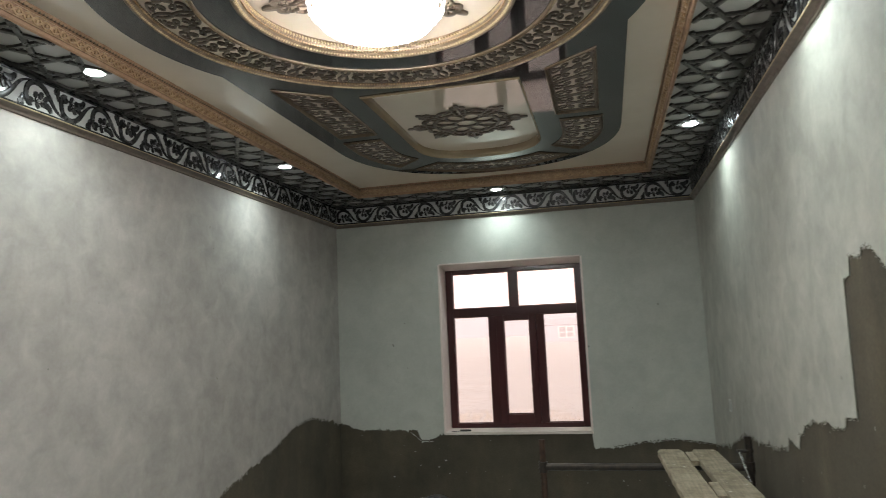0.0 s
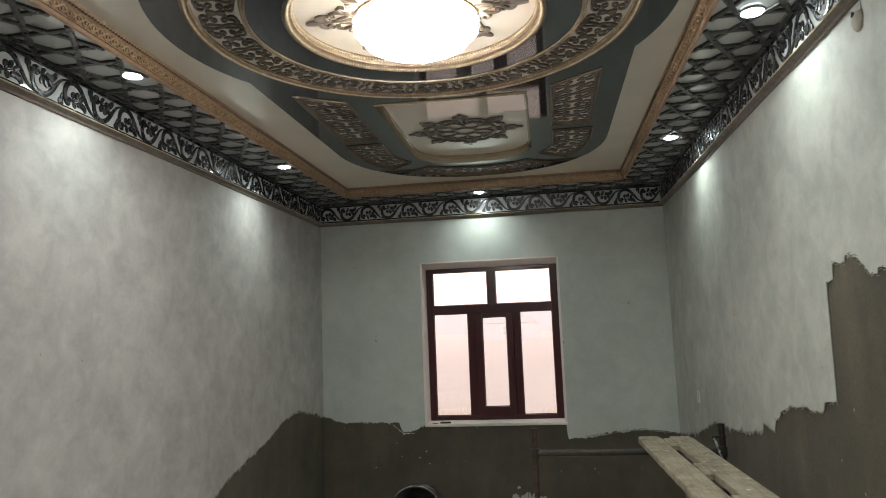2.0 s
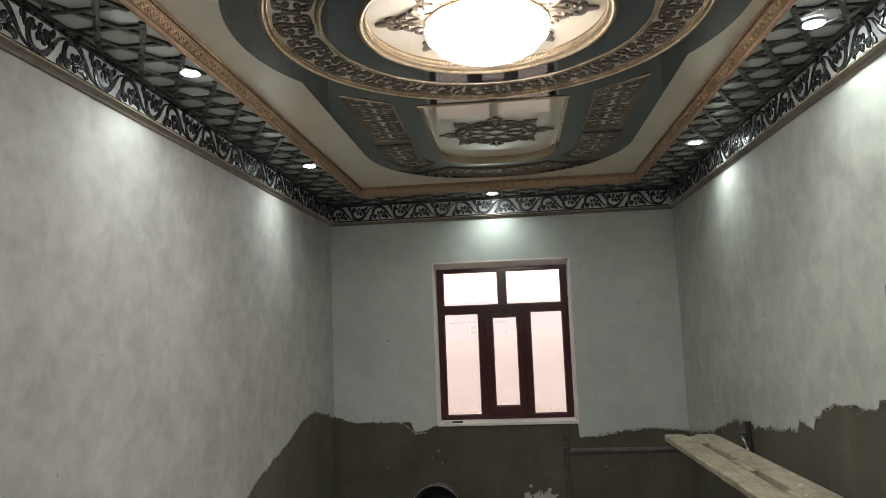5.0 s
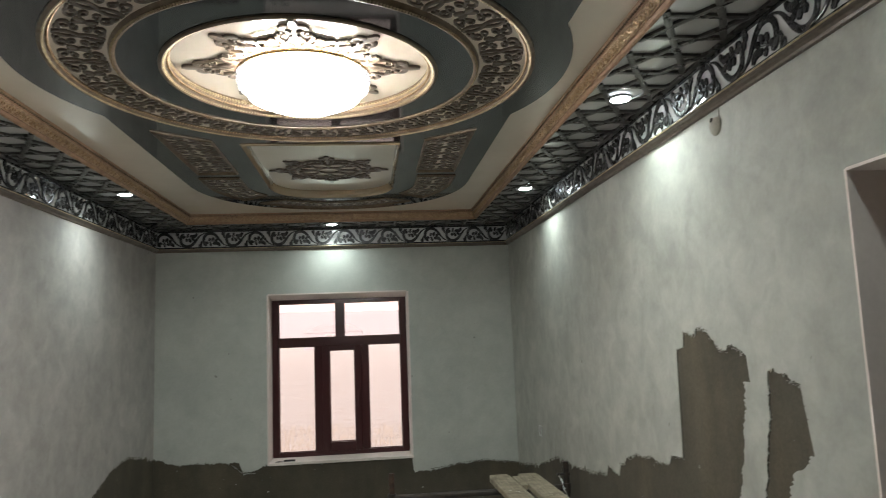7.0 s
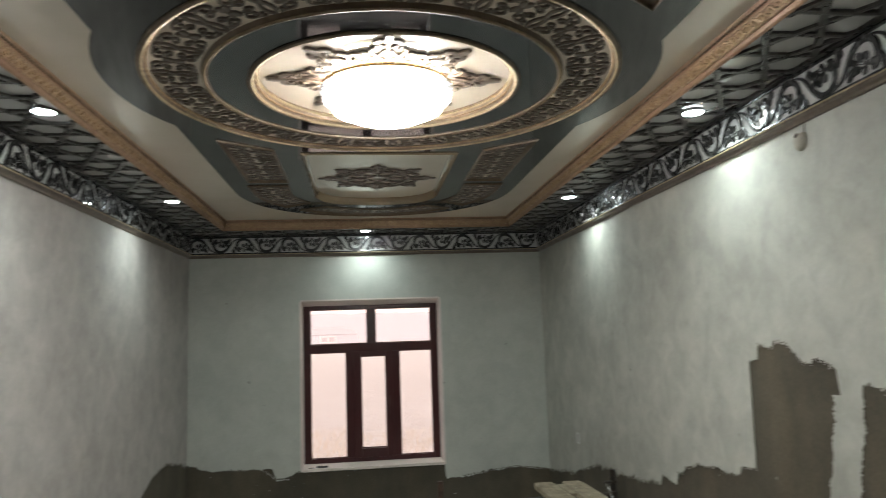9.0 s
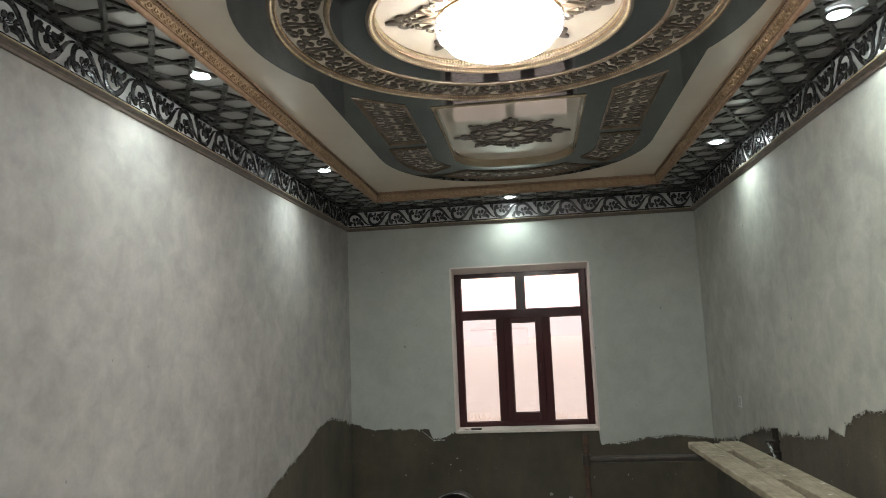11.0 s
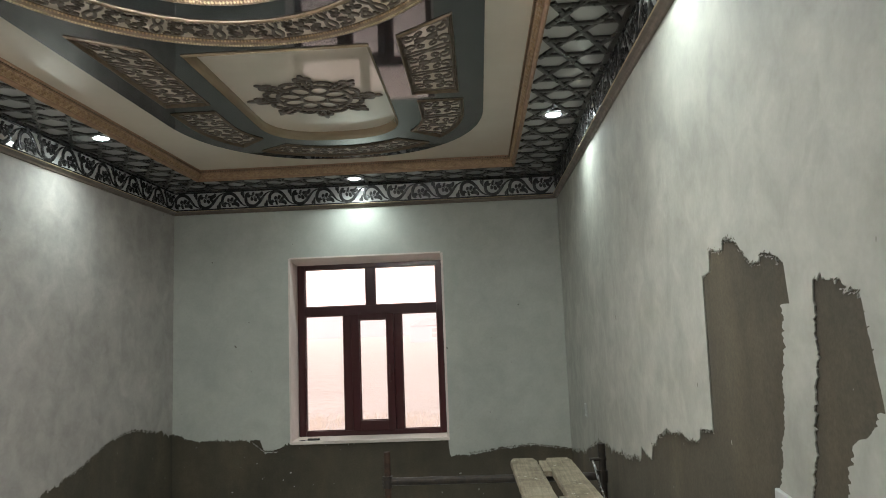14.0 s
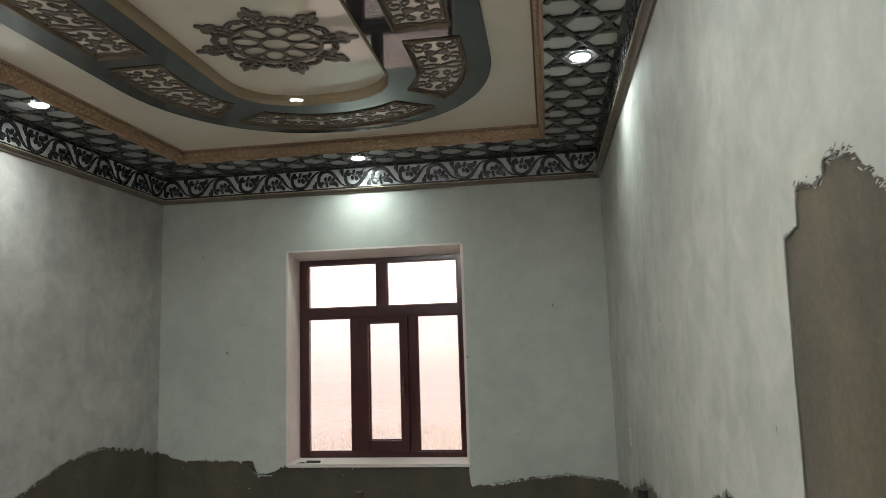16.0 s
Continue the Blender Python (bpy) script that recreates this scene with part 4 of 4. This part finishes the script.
# ---- frieze ----
def vine(frieze_thing, length, to_place, height):
    """A running scroll: each band starts in a ball, arches over its lobe and runs out behind the next."""
    n = round(length / 0.405)
    p = length / n
    mid = 0.078
    def fade(t):
        return 0.95 if t < 0.62 else 0.95 - 0.80 * (t - 0.62) / 0.38
    for i in range(2 * n):
        bm = bmesh.new()
        u0 = i * p / 2
        up = 1 if i % 2 == 0 else -1
        def put(pts, width, taper=None):
            pts = [(min(max(u0 + x * p, 0.002), length - 0.002), mid + up * y) for x, y in rounded(pts)]
            ribbon(bm, pts, width, to_place, height, taper=taper)
        last = i == 2 * n - 1
        arch = [(0.118, -0.044), (0.088, -0.046), (0.058, -0.032), (0.046, -0.004), (0.066, 0.030), (0.125, 0.052), (0.205, 0.058), (0.285, 0.046), (0.355, 0.018), (0.415, -0.014), (0.475, -0.040), (0.555, -0.056), (0.640, -0.062)]
        put(arch[:11] if last else arch, 0.0275, fade)
        put([(0.088, -0.034), (0.102, -0.031), (0.118, -0.031), (0.138, -0.035)], 0.034, round_bud)
        # a fan of petals with a long tail beside the ball
        put([(0.168, -0.014), (0.175, -0.003), (0.181, 0.007), (0.186, 0.015)], 0.025, round_bud)
        put([(0.232, -0.012), (0.246, 0.001), (0.258, 0.012), (0.268, 0.021)], 0.027, round_bud)
        put([(0.290, -0.016), (0.314, -0.007), (0.336, 0.001), (0.354, 0.006)], 0.025, round_bud)
        put([(0.250, -0.037), (0.300, -0.032), (0.345, -0.033), (0.380, -0.044), (0.398, -0.060)], 0.031, lambda t: 0.30 + 0.75 * math.sin(math.pi * min(1, 0.15 + 0.75 * t)))
        put([(0.188, -0.034), (0.198, -0.043), (0.210, -0.051), (0.226, -0.056)], 0.020, round_bud)
        for tip in ((0.172, -0.008), (0.240, -0.004), (0.30, -0.012), (0.26, -0.036), (0.195, -0.038)):
            put([(0.130, -0.034), (0.168, -0.030), tip], 0.004)
        put([(0.002, -0.068), (-0.010, -0.050), (-0.008, -0.030), (0.004, -0.010)], 0.021, bud)
        put([(-0.040, -0.066), (-0.046, -0.052), (-0.042, -0.036)], 0.016, bud)
        part("vine_scroll", bm, BLACK, frieze_thing)
    for v in (0.006, 0.151):
        bm = bmesh.new()
        ribbon(bm, [(u, v) for u in np.linspace(0, length, 40)], 0.013, to_place, height * 1.1)
        part("border_strip", bm, BLACK, frieze_thing)


def frieze(name, length, origin, along, inward):
    z0, g = 2.655, 0.016
    ox, oy = origin
    t = thing(name, (ox, oy, z0), "white gloss frieze with black vine scroll", "frieze", "friezes round the room", "structure")
    def place(u, v, h):
        d = g + 0.001 + h
        return (ox + along[0] * u + inward[0] * d, oy + along[1] * u + inward[1] * d, z0 + v)
    def slab(u0, u1, v0, v1, d0, d1, mat, nm):
        a = (ox + along[0] * u0 + inward[0] * d0, oy + along[1] * u0 + inward[1] * d0, z0 + v0)
        b = (ox + along[0] * u1 + inward[0] * d1, oy + along[1] * u1 + inward[1] * d1, z0 + v1)
        lo, hi = [min(p, q) for p, q in zip(a, b)], [max(p, q) for p, q in zip(a, b)]
        part(nm, boxed((lo, hi)), mat, t)
    slab(0, length, -0.002, 0.166, 0.001, g, PEARL, "frieze_panel")
    vine(t, length, place, 0.006)


frieze("frieze", X1, (0, Y1), (1, 0), (0, -1))
frieze("frieze", Y1 - Y0, (X1, Y0), (0, 1), (-1, 0))
frieze("frieze", Y1 - Y0, (0, Y0), (0, 1), (1, 0))
frieze("frieze", X1, (0, Y0), (1, 0), (0, 1))


def cornice_bead():
    t = thing("cornice_bead", (CX, CY, 2.65), "brown-gold ledge moulding under the frieze, its lower cove brown for the shadow", "moulding", kind="structure")
    z = 2.655
    # Lower brown cove stands in for the ledge's shadow on the wall.
    part("ledge", sweep(bmesh.new(), OUTER, [(0.001, z - 0.002), (0.034, z - 0.002), (0.037, z - 0.004), (0.037, z - 0.008), (0.033, z - 0.012), (0.022, z - 0.016), (0.014, z - 0.023), (0.011, z - 0.032), (0.0005, z - 0.034)]), BRONZE, t)
    part("bead", sweep(bmesh.new(), OUTER, [(0.035, z - 0.003), (0.039, z - 0.004), (0.040, z - 0.006), (0.038, z - 0.009), (0.034, z - 0.009)]), GILT, t, "thin gilt bead")


cornice_bead()


# ---- lamps ----
def downlight(x, y):
    t = thing("downlight", (x, y, SOFFIT), "small recessed round spotlight glowing cool white", "downlight", "recessed ceiling spotlights")
    z = SOFFIT - 0.0045
    part("rim", lathe(bmesh.new(), (x, y, z), [(0.041, 0.008), (0.041, 0.001), (0.044, 0.0), (0.047, 0.002), (0.048, 0.010)], 32), PLASTIC, t, "white rim", True)
    part("lens", lathe(bmesh.new(), (x, y, z), [(0.0445, -0.001), (0.041, -0.004), (0.034, -0.0065), (0.018, -0.0080), (0.0005, -0.0085)], 28), LED, t, "glowing frosted lens", True)


for lx, ly in LIGHTS:
    downlight(lx, ly)
    spot(lx, ly, SPOT * (0.85 if ly > 5.5 else 0.55 if ly < 1 else 1.0))


def chandelier():
    cx, cy = CX + 0.004, CY
    t = thing("chandelier", (cx, cy, SHEET), "round brass chandelier with lit tiers of crystal beads", "chandelier")
    part("canopy", lathe(bmesh.new(), (cx, cy, SHEET), [(0.005, -0.002), (0.19, -0.002), (0.20, -0.012), (0.19, -0.025), (0.20, -0.03), (0.205, -0.038), (0.20, -0.045), (0.005, -0.045)], 56), BRASS, t, "polished brass canopy", True)
    tiers = [(0.262, -0.040, 0.030), (0.256, -0.066, 0.030), (0.222, -0.090, 0.028), (0.214, -0.112, 0.026), (0.162, -0.132, 0.022), (0.145, -0.148, 0.02), (0.082, -0.164, 0.018)]
    part("hoop", lathe(bmesh.new(), (cx, cy, SHEET - 0.05), [(0.258, 0.01), (0.268, 0.008), (0.268, -0.002), (0.258, -0.002), (0.258, 0.01)], 56), BRASS, t, "", True)
    for r, z, drop in tiers:
        bm = bmesh.new()
        n = int(2 * math.pi * r / 0.015)
        for i in range(n):
            a = 2 * math.pi * i / n
            x, y = cx + r * math.cos(a), cy + r * math.sin(a)
            for k in range(3):
                zz = SHEET + z - drop * k / 3
                rr = 0.0068 - 0.0007 * k
                top, bot = bm.verts.new((x, y, zz)), bm.verts.new((x, y, zz - drop / 2.6))
                ring = [bm.verts.new((x + rr * math.cos(b), y + rr * math.sin(b), zz - drop / 5.2)) for b in np.linspace(a, a + 2 * math.pi, 6, endpoint=False)]
                for q in range(6):
                    bm.faces.new((top, ring[q], ring[(q + 1) % 6])), bm.faces.new((bot, ring[(q + 1) % 6], ring[q]))
        part("crystal_tier", bm, CRYSTAL if z < -0.08 else CUT_CRYSTAL, t)
    part("diffuser", lathe(bmesh.new(), (cx, cy, SHEET), [(0.240, -0.050), (0.236, -0.084), (0.204, -0.094), (0.196, -0.126), (0.150, -0.136), (0.132, -0.158), (0.070, -0.168), (0.040, -0.180), (0.016, -0.184), (0.004, -0.186)], 48), CRYSTAL, t, "glowing frosted bowl", True)
    fin = bmesh.new()
    bmesh.ops.create_icosphere(fin, subdivisions=2, radius=0.014, matrix=Matrix.Translation((cx, cy, SHEET - 0.196)))
    part("finial", fin, CRYSTAL, t)


chandelier()


# ---- trestle and planks ----
def trestle(y, tops):
    t = thing("trestle", (2.55, y, 0), "steel tube trestle, one rusty post, under the planks", "trestle", "trestles under the planks")
    xl, xr = 2.0, 3.13
    part("post", tube(bmesh.new(), (xl, y, 0), (xl, y, tops[0]), 0.018), RUST, t, "rust-brown steel post")
    part("post", tube(bmesh.new(), (xr, y, 0), (xr, y, tops[1]), 0.020), STEEL, t)
    part("cross_tube", tube(bmesh.new(), (xl, y, 0.80), (xr, y, 0.80), 0.021), STEEL, t)
    part("cross_tube", tube(bmesh.new(), (xl, y, 0.25), (xr, y, 0.25), 0.018), STEEL, t)
    for x in (xl, xr):
        part("collar", tube(bmesh.new(), (x, y, 0.77), (x, y, 0.83), 0.026), STEEL, t)
        part("foot", boxed(((x - 0.05, y - 0.18, 0), (x + 0.05, y + 0.18, 0.02)), bevel=0.004), STEEL, t)
    part("brace", tube(bmesh.new(), (xr - 0.05, y - 0.012, 0.885), (xr + 0.005, y - 0.36, 0.52), 0.007), CHROME, t, "bright steel brace")
    part("brace_pin", tube(bmesh.new(), (xr - 0.065, y - 0.01, 0.888), (xr + 0.02, y - 0.01, 0.888), 0.009), STEEL, t)


trestle(4.20, (0.955, 0.965))
trestle(2.1, (0.90, 0.86))


def plank(x0, x1, y0, y1, skew, seed):
    rnd = random.Random(seed)
    bm = bmesh.new()
    ny = 40
    rows = []
    for k in range(ny + 1):
        y = y0 + (y1 - y0) * k / ny
        s = skew * (k / ny - 1)
        wob = [rnd.uniform(-0.002, 0.002) for _ in range(2)]
        end = 0.012 if k in (0, ny) else 0
        pts = [(x0 + s + end + wob[0], 0.822), (x0 + s + end + wob[0], 0.848), (x0 + s + 0.005 + end, 0.853), (x1 + s - 0.005 - end, 0.853), (x1 + s - end + wob[1], 0.848), (x1 + s - end + wob[1], 0.822)]
        rows.append([bm.verts.new((x, y, z)) for x, z in pts])
    for p, q in zip(rows, rows[1:]):
        for i in range(6):
            bm.faces.new((p[i], p[(i + 1) % 6], q[(i + 1) % 6], q[i]))
    bm.faces.new(rows[0]), bm.faces.new(rows[-1][::-1])
    return bm


def gangway():
    t = thing("plank_walkway", (2.8, 3.2, 0.82), "two rough pine boards nailed together on the trestles", "planks")
    part("board", plank(2.658, 2.803, 1.85, 4.465, -0.07, 1), PINE, t)
    part("board", plank(2.850, 2.995, 1.85, 4.455, -0.07, 2), PINE, t)
    for y0, y1 in ((4.11, 4.40), (3.31, 3.59), (2.6, 2.9), (2.0, 2.3)):
        s = 0.07 * (4.46 - y0) / 2.6
        part("spacer", boxed(((2.805 + s, y0, 0.824), (2.848 + s, y1, 0.850)), bevel=0.002), PINE, t)


gangway()


# ---- small things ----
def bucket():
    c = Vector((1.04, 5.1, 0.205))
    t = thing("bucket", (c.x, c.y + 0.15, 0.0), "black rubber bucket lying on its side", "bucket")
    def turn(profile):
        bm = lathe(bmesh.new(), (0, 0, 0), profile, 40)
        bmesh.ops.transform(bm, matrix=Matrix.Translation(c) @ Matrix.Rotation(radians(90), 4, "X"), verts=bm.verts)
        return bm
    part("body", turn([(0.001, -0.32), (0.15, -0.32), (0.155, -0.315), (0.196, 0.0), (0.190, 0.0), (0.149, -0.31), (0.001, -0.312)]), RUBBER, t, "", True)
    part("rim", turn([(0.190, 0.0), (0.190, 0.008), (0.200, 0.010), (0.205, 0.004), (0.204, -0.012), (0.196, -0.012)]), RUBBER, t, "", True)
    # Bright ring added for the highlight along the rubber rim.
    part("rim_glint", turn([(0.199, 0.008), (0.202, 0.0115), (0.205, 0.008), (0.202, 0.006)]), CHROME, t, "bright ring put on as the glint of the rim", True)


bucket()


def switch():
    y, z = 2.128, 1.148
    t = thing("light_switch", (X1, y, z), "white plastic light switch, slightly crooked", "switch")
    part("plate", boxed(((X1 - 0.010, y - 0.043, z - 0.044), (X1 + 0.002, y + 0.043, z + 0.044)), bevel=0.004), PLASTIC, t)
    part("rocker", boxed(((X1 - 0.015, y - 0.027, z - 0.029), (X1 - 0.0095, y + 0.027, z + 0.029)), bevel=0.003), PLASTIC, t)
    t.matrix_world = pose(X1, y, z, 5, 0, 0)


switch()


def junction(y, z, r, label):
    t = thing("junction_box", (X1, y, z), label, "junction box")
    bm = bmesh.new()
    bmesh.ops.create_icosphere(bm, subdivisions=3, radius=r)
    for v in bm.verts:
        v.co += v.co.normalized() * noise.noise(v.co * 60) * 0.004
        v.co.x *= 0.5
        v.co.z = min(v.co.z * 1.15, r * 0.62)
        v.co += Vector((X1, y, z))
    part("cap", bm, PUTTY, t, "", True)
    bm = bmesh.new()
    tube(bm, (X1 - 0.002, y - r * 0.8, z + 0.01), (X1 - 0.002, y - r * 0.85, z + r * 1.7), 0.0012, 6)
    tube(bm, (X1 - 0.016, y + 0.004, z + 0.012), (X1 - 0.018, y - 0.008, z + 0.02), 0.006, 8)
    part("wire", bm, STEEL, t)


junction(2.095, 2.565, 0.038, "putty-covered round junction box with a loose wire")


def socket_hole():
    y, z = 5.12, 1.03
    t = thing("socket_box", (X1, y, z), "small empty white socket box in the wall", "socket")
    e = 0.006
    part("box_rim", boxed(((X1 - 0.006, y - 0.035, z - 0.04), (X1 + 0.002, y - 0.035 + e, z + 0.04)), ((X1 - 0.006, y + 0.035 - e, z - 0.04), (X1 + 0.002, y + 0.035, z + 0.04)),
                          ((X1 - 0.006, y - 0.035 + e, z - 0.04), (X1 + 0.002, y + 0.035 - e, z - 0.04 + e)), ((X1 - 0.006, y - 0.035 + e, z + 0.04 - e), (X1 + 0.002, y + 0.035 - e, z + 0.04))), PLASTIC, t)
    part("box_back", boxed(((X1 - 0.001, y - 0.029, z - 0.034), (X1 + 0.002, y + 0.029, z + 0.034))), SKIM_SIDE, t)


socket_hole()


def putty_knife():
    t = thing("putty_knife", (1.13, Y1 + 0.03, WIN[2] + 0.022), "putty knife with a black grip on the sill", "putty knife")
    z = WIN[2] + 0.0225
    part("blade", boxed(((1.03, Y1 + 0.01, z), (1.10, Y1 + 0.055, z + 0.002)), bevel=0.0005), CHROME, t)
    part("grip", boxed(((1.10, Y1 + 0.02, z), (1.20, Y1 + 0.042, z + 0.016)), bevel=0.005), RUBBER, t, "black grip")


putty_knife()

# ---- outside ----
bm = bmesh.new()
bmesh.ops.create_grid(bm, x_segments=40, y_segments=40, size=900, matrix=Matrix.Translation((0, 906.6, -0.35)))
for v in bm.verts:
    v.co.z += 0.25 * noise.noise(v.co * 0.05) - 0.12
tagged(finish("ground", bm, FIELD_MAT), "dry field, made pale in its colour for the haze", "field", kind="structure")


def dry_grass():
    """Dead stalks standing in the field below the window."""
    rnd, bm = random.Random(31), bmesh.new()
    for _ in range(1100):
        x, y = rnd.uniform(-3.0, 6.5), rnd.uniform(10.5, 17)
        if noise.noise((x * 0.7, y * 0.5, 3)) < -0.1:
            continue
        for _ in range(4):
            a, b = x + rnd.gauss(0, 0.12), y + rnd.gauss(0, 0.12)
            h, lx = rnd.uniform(0.05, 0.22), rnd.gauss(0, 0.12)
            w = rnd.uniform(0.004, 0.009)
            bm.faces.new([bm.verts.new(p) for p in ((a - w, b, -0.55), (a + w, b, -0.55), (a + lx * 0.5 + w * 0.7, b, -0.42 + h * 0.55), (a + lx, b, -0.42 + h), (a + lx * 0.5 - w * 0.7, b, -0.42 + h * 0.55))])
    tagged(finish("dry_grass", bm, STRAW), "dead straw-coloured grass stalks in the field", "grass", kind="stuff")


dry_grass()


def tree_line():
    """A far shelter belt, haze put into its colour, uneven along its top."""
    bm = bmesh.new()
    rows = []
    for x in np.arange(-260, 261, 2.0):
        h = 12.0 + 2.6 * noise.noise((x * 0.02, 2, 0)) + 0.7 * noise.noise((x * 0.13, 5, 0)) + 0.6 * noise.noise((x * 0.9, 8, 0))
        rows.append([bm.verts.new(p) for p in ((x, 300, -1), (x, 300, h), (x, 303, h * 0.9), (x, 303, -1))])
    for p, q in zip(rows, rows[1:]):
        for i in range(3):
            bm.faces.new((p[i], q[i], q[i + 1], p[i + 1]))
    tagged(finish("backdrop", bm, FAR_TREES), "far tree belt with pale mauve haze put in its colour", "trees", kind="structure")


tree_line()


def far_house():
    x, y = -4.6, 120.0
    # Walls, roof and panes get their haze from base colour alone.
    h = thing("house", (x, y, -0.5), "far single-storey house with pale haze put in its colour", "house")
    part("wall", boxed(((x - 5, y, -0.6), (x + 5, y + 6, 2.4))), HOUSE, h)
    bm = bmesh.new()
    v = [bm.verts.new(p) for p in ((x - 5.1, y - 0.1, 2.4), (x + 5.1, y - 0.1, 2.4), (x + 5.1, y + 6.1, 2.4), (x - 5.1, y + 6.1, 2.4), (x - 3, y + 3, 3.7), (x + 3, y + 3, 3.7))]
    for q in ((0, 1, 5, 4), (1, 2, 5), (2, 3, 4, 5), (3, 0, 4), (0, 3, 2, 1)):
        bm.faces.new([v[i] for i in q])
    part("roof", bm, HAZE_TINT_ROOF, h)
    w = part("window", boxed(((x - 1.45, y - 0.05, 0.1), (x + 1.35, y - 0.002, 2.15))), WHITE, h, "white window frame with four grey panes")
    for a, b in ((-1.2, -0.15), (0.1, 1.1)):
        for c, d in ((0.3, 1.0), (1.2, 1.95)):
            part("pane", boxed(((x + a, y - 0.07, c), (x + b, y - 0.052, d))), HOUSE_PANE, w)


far_house()
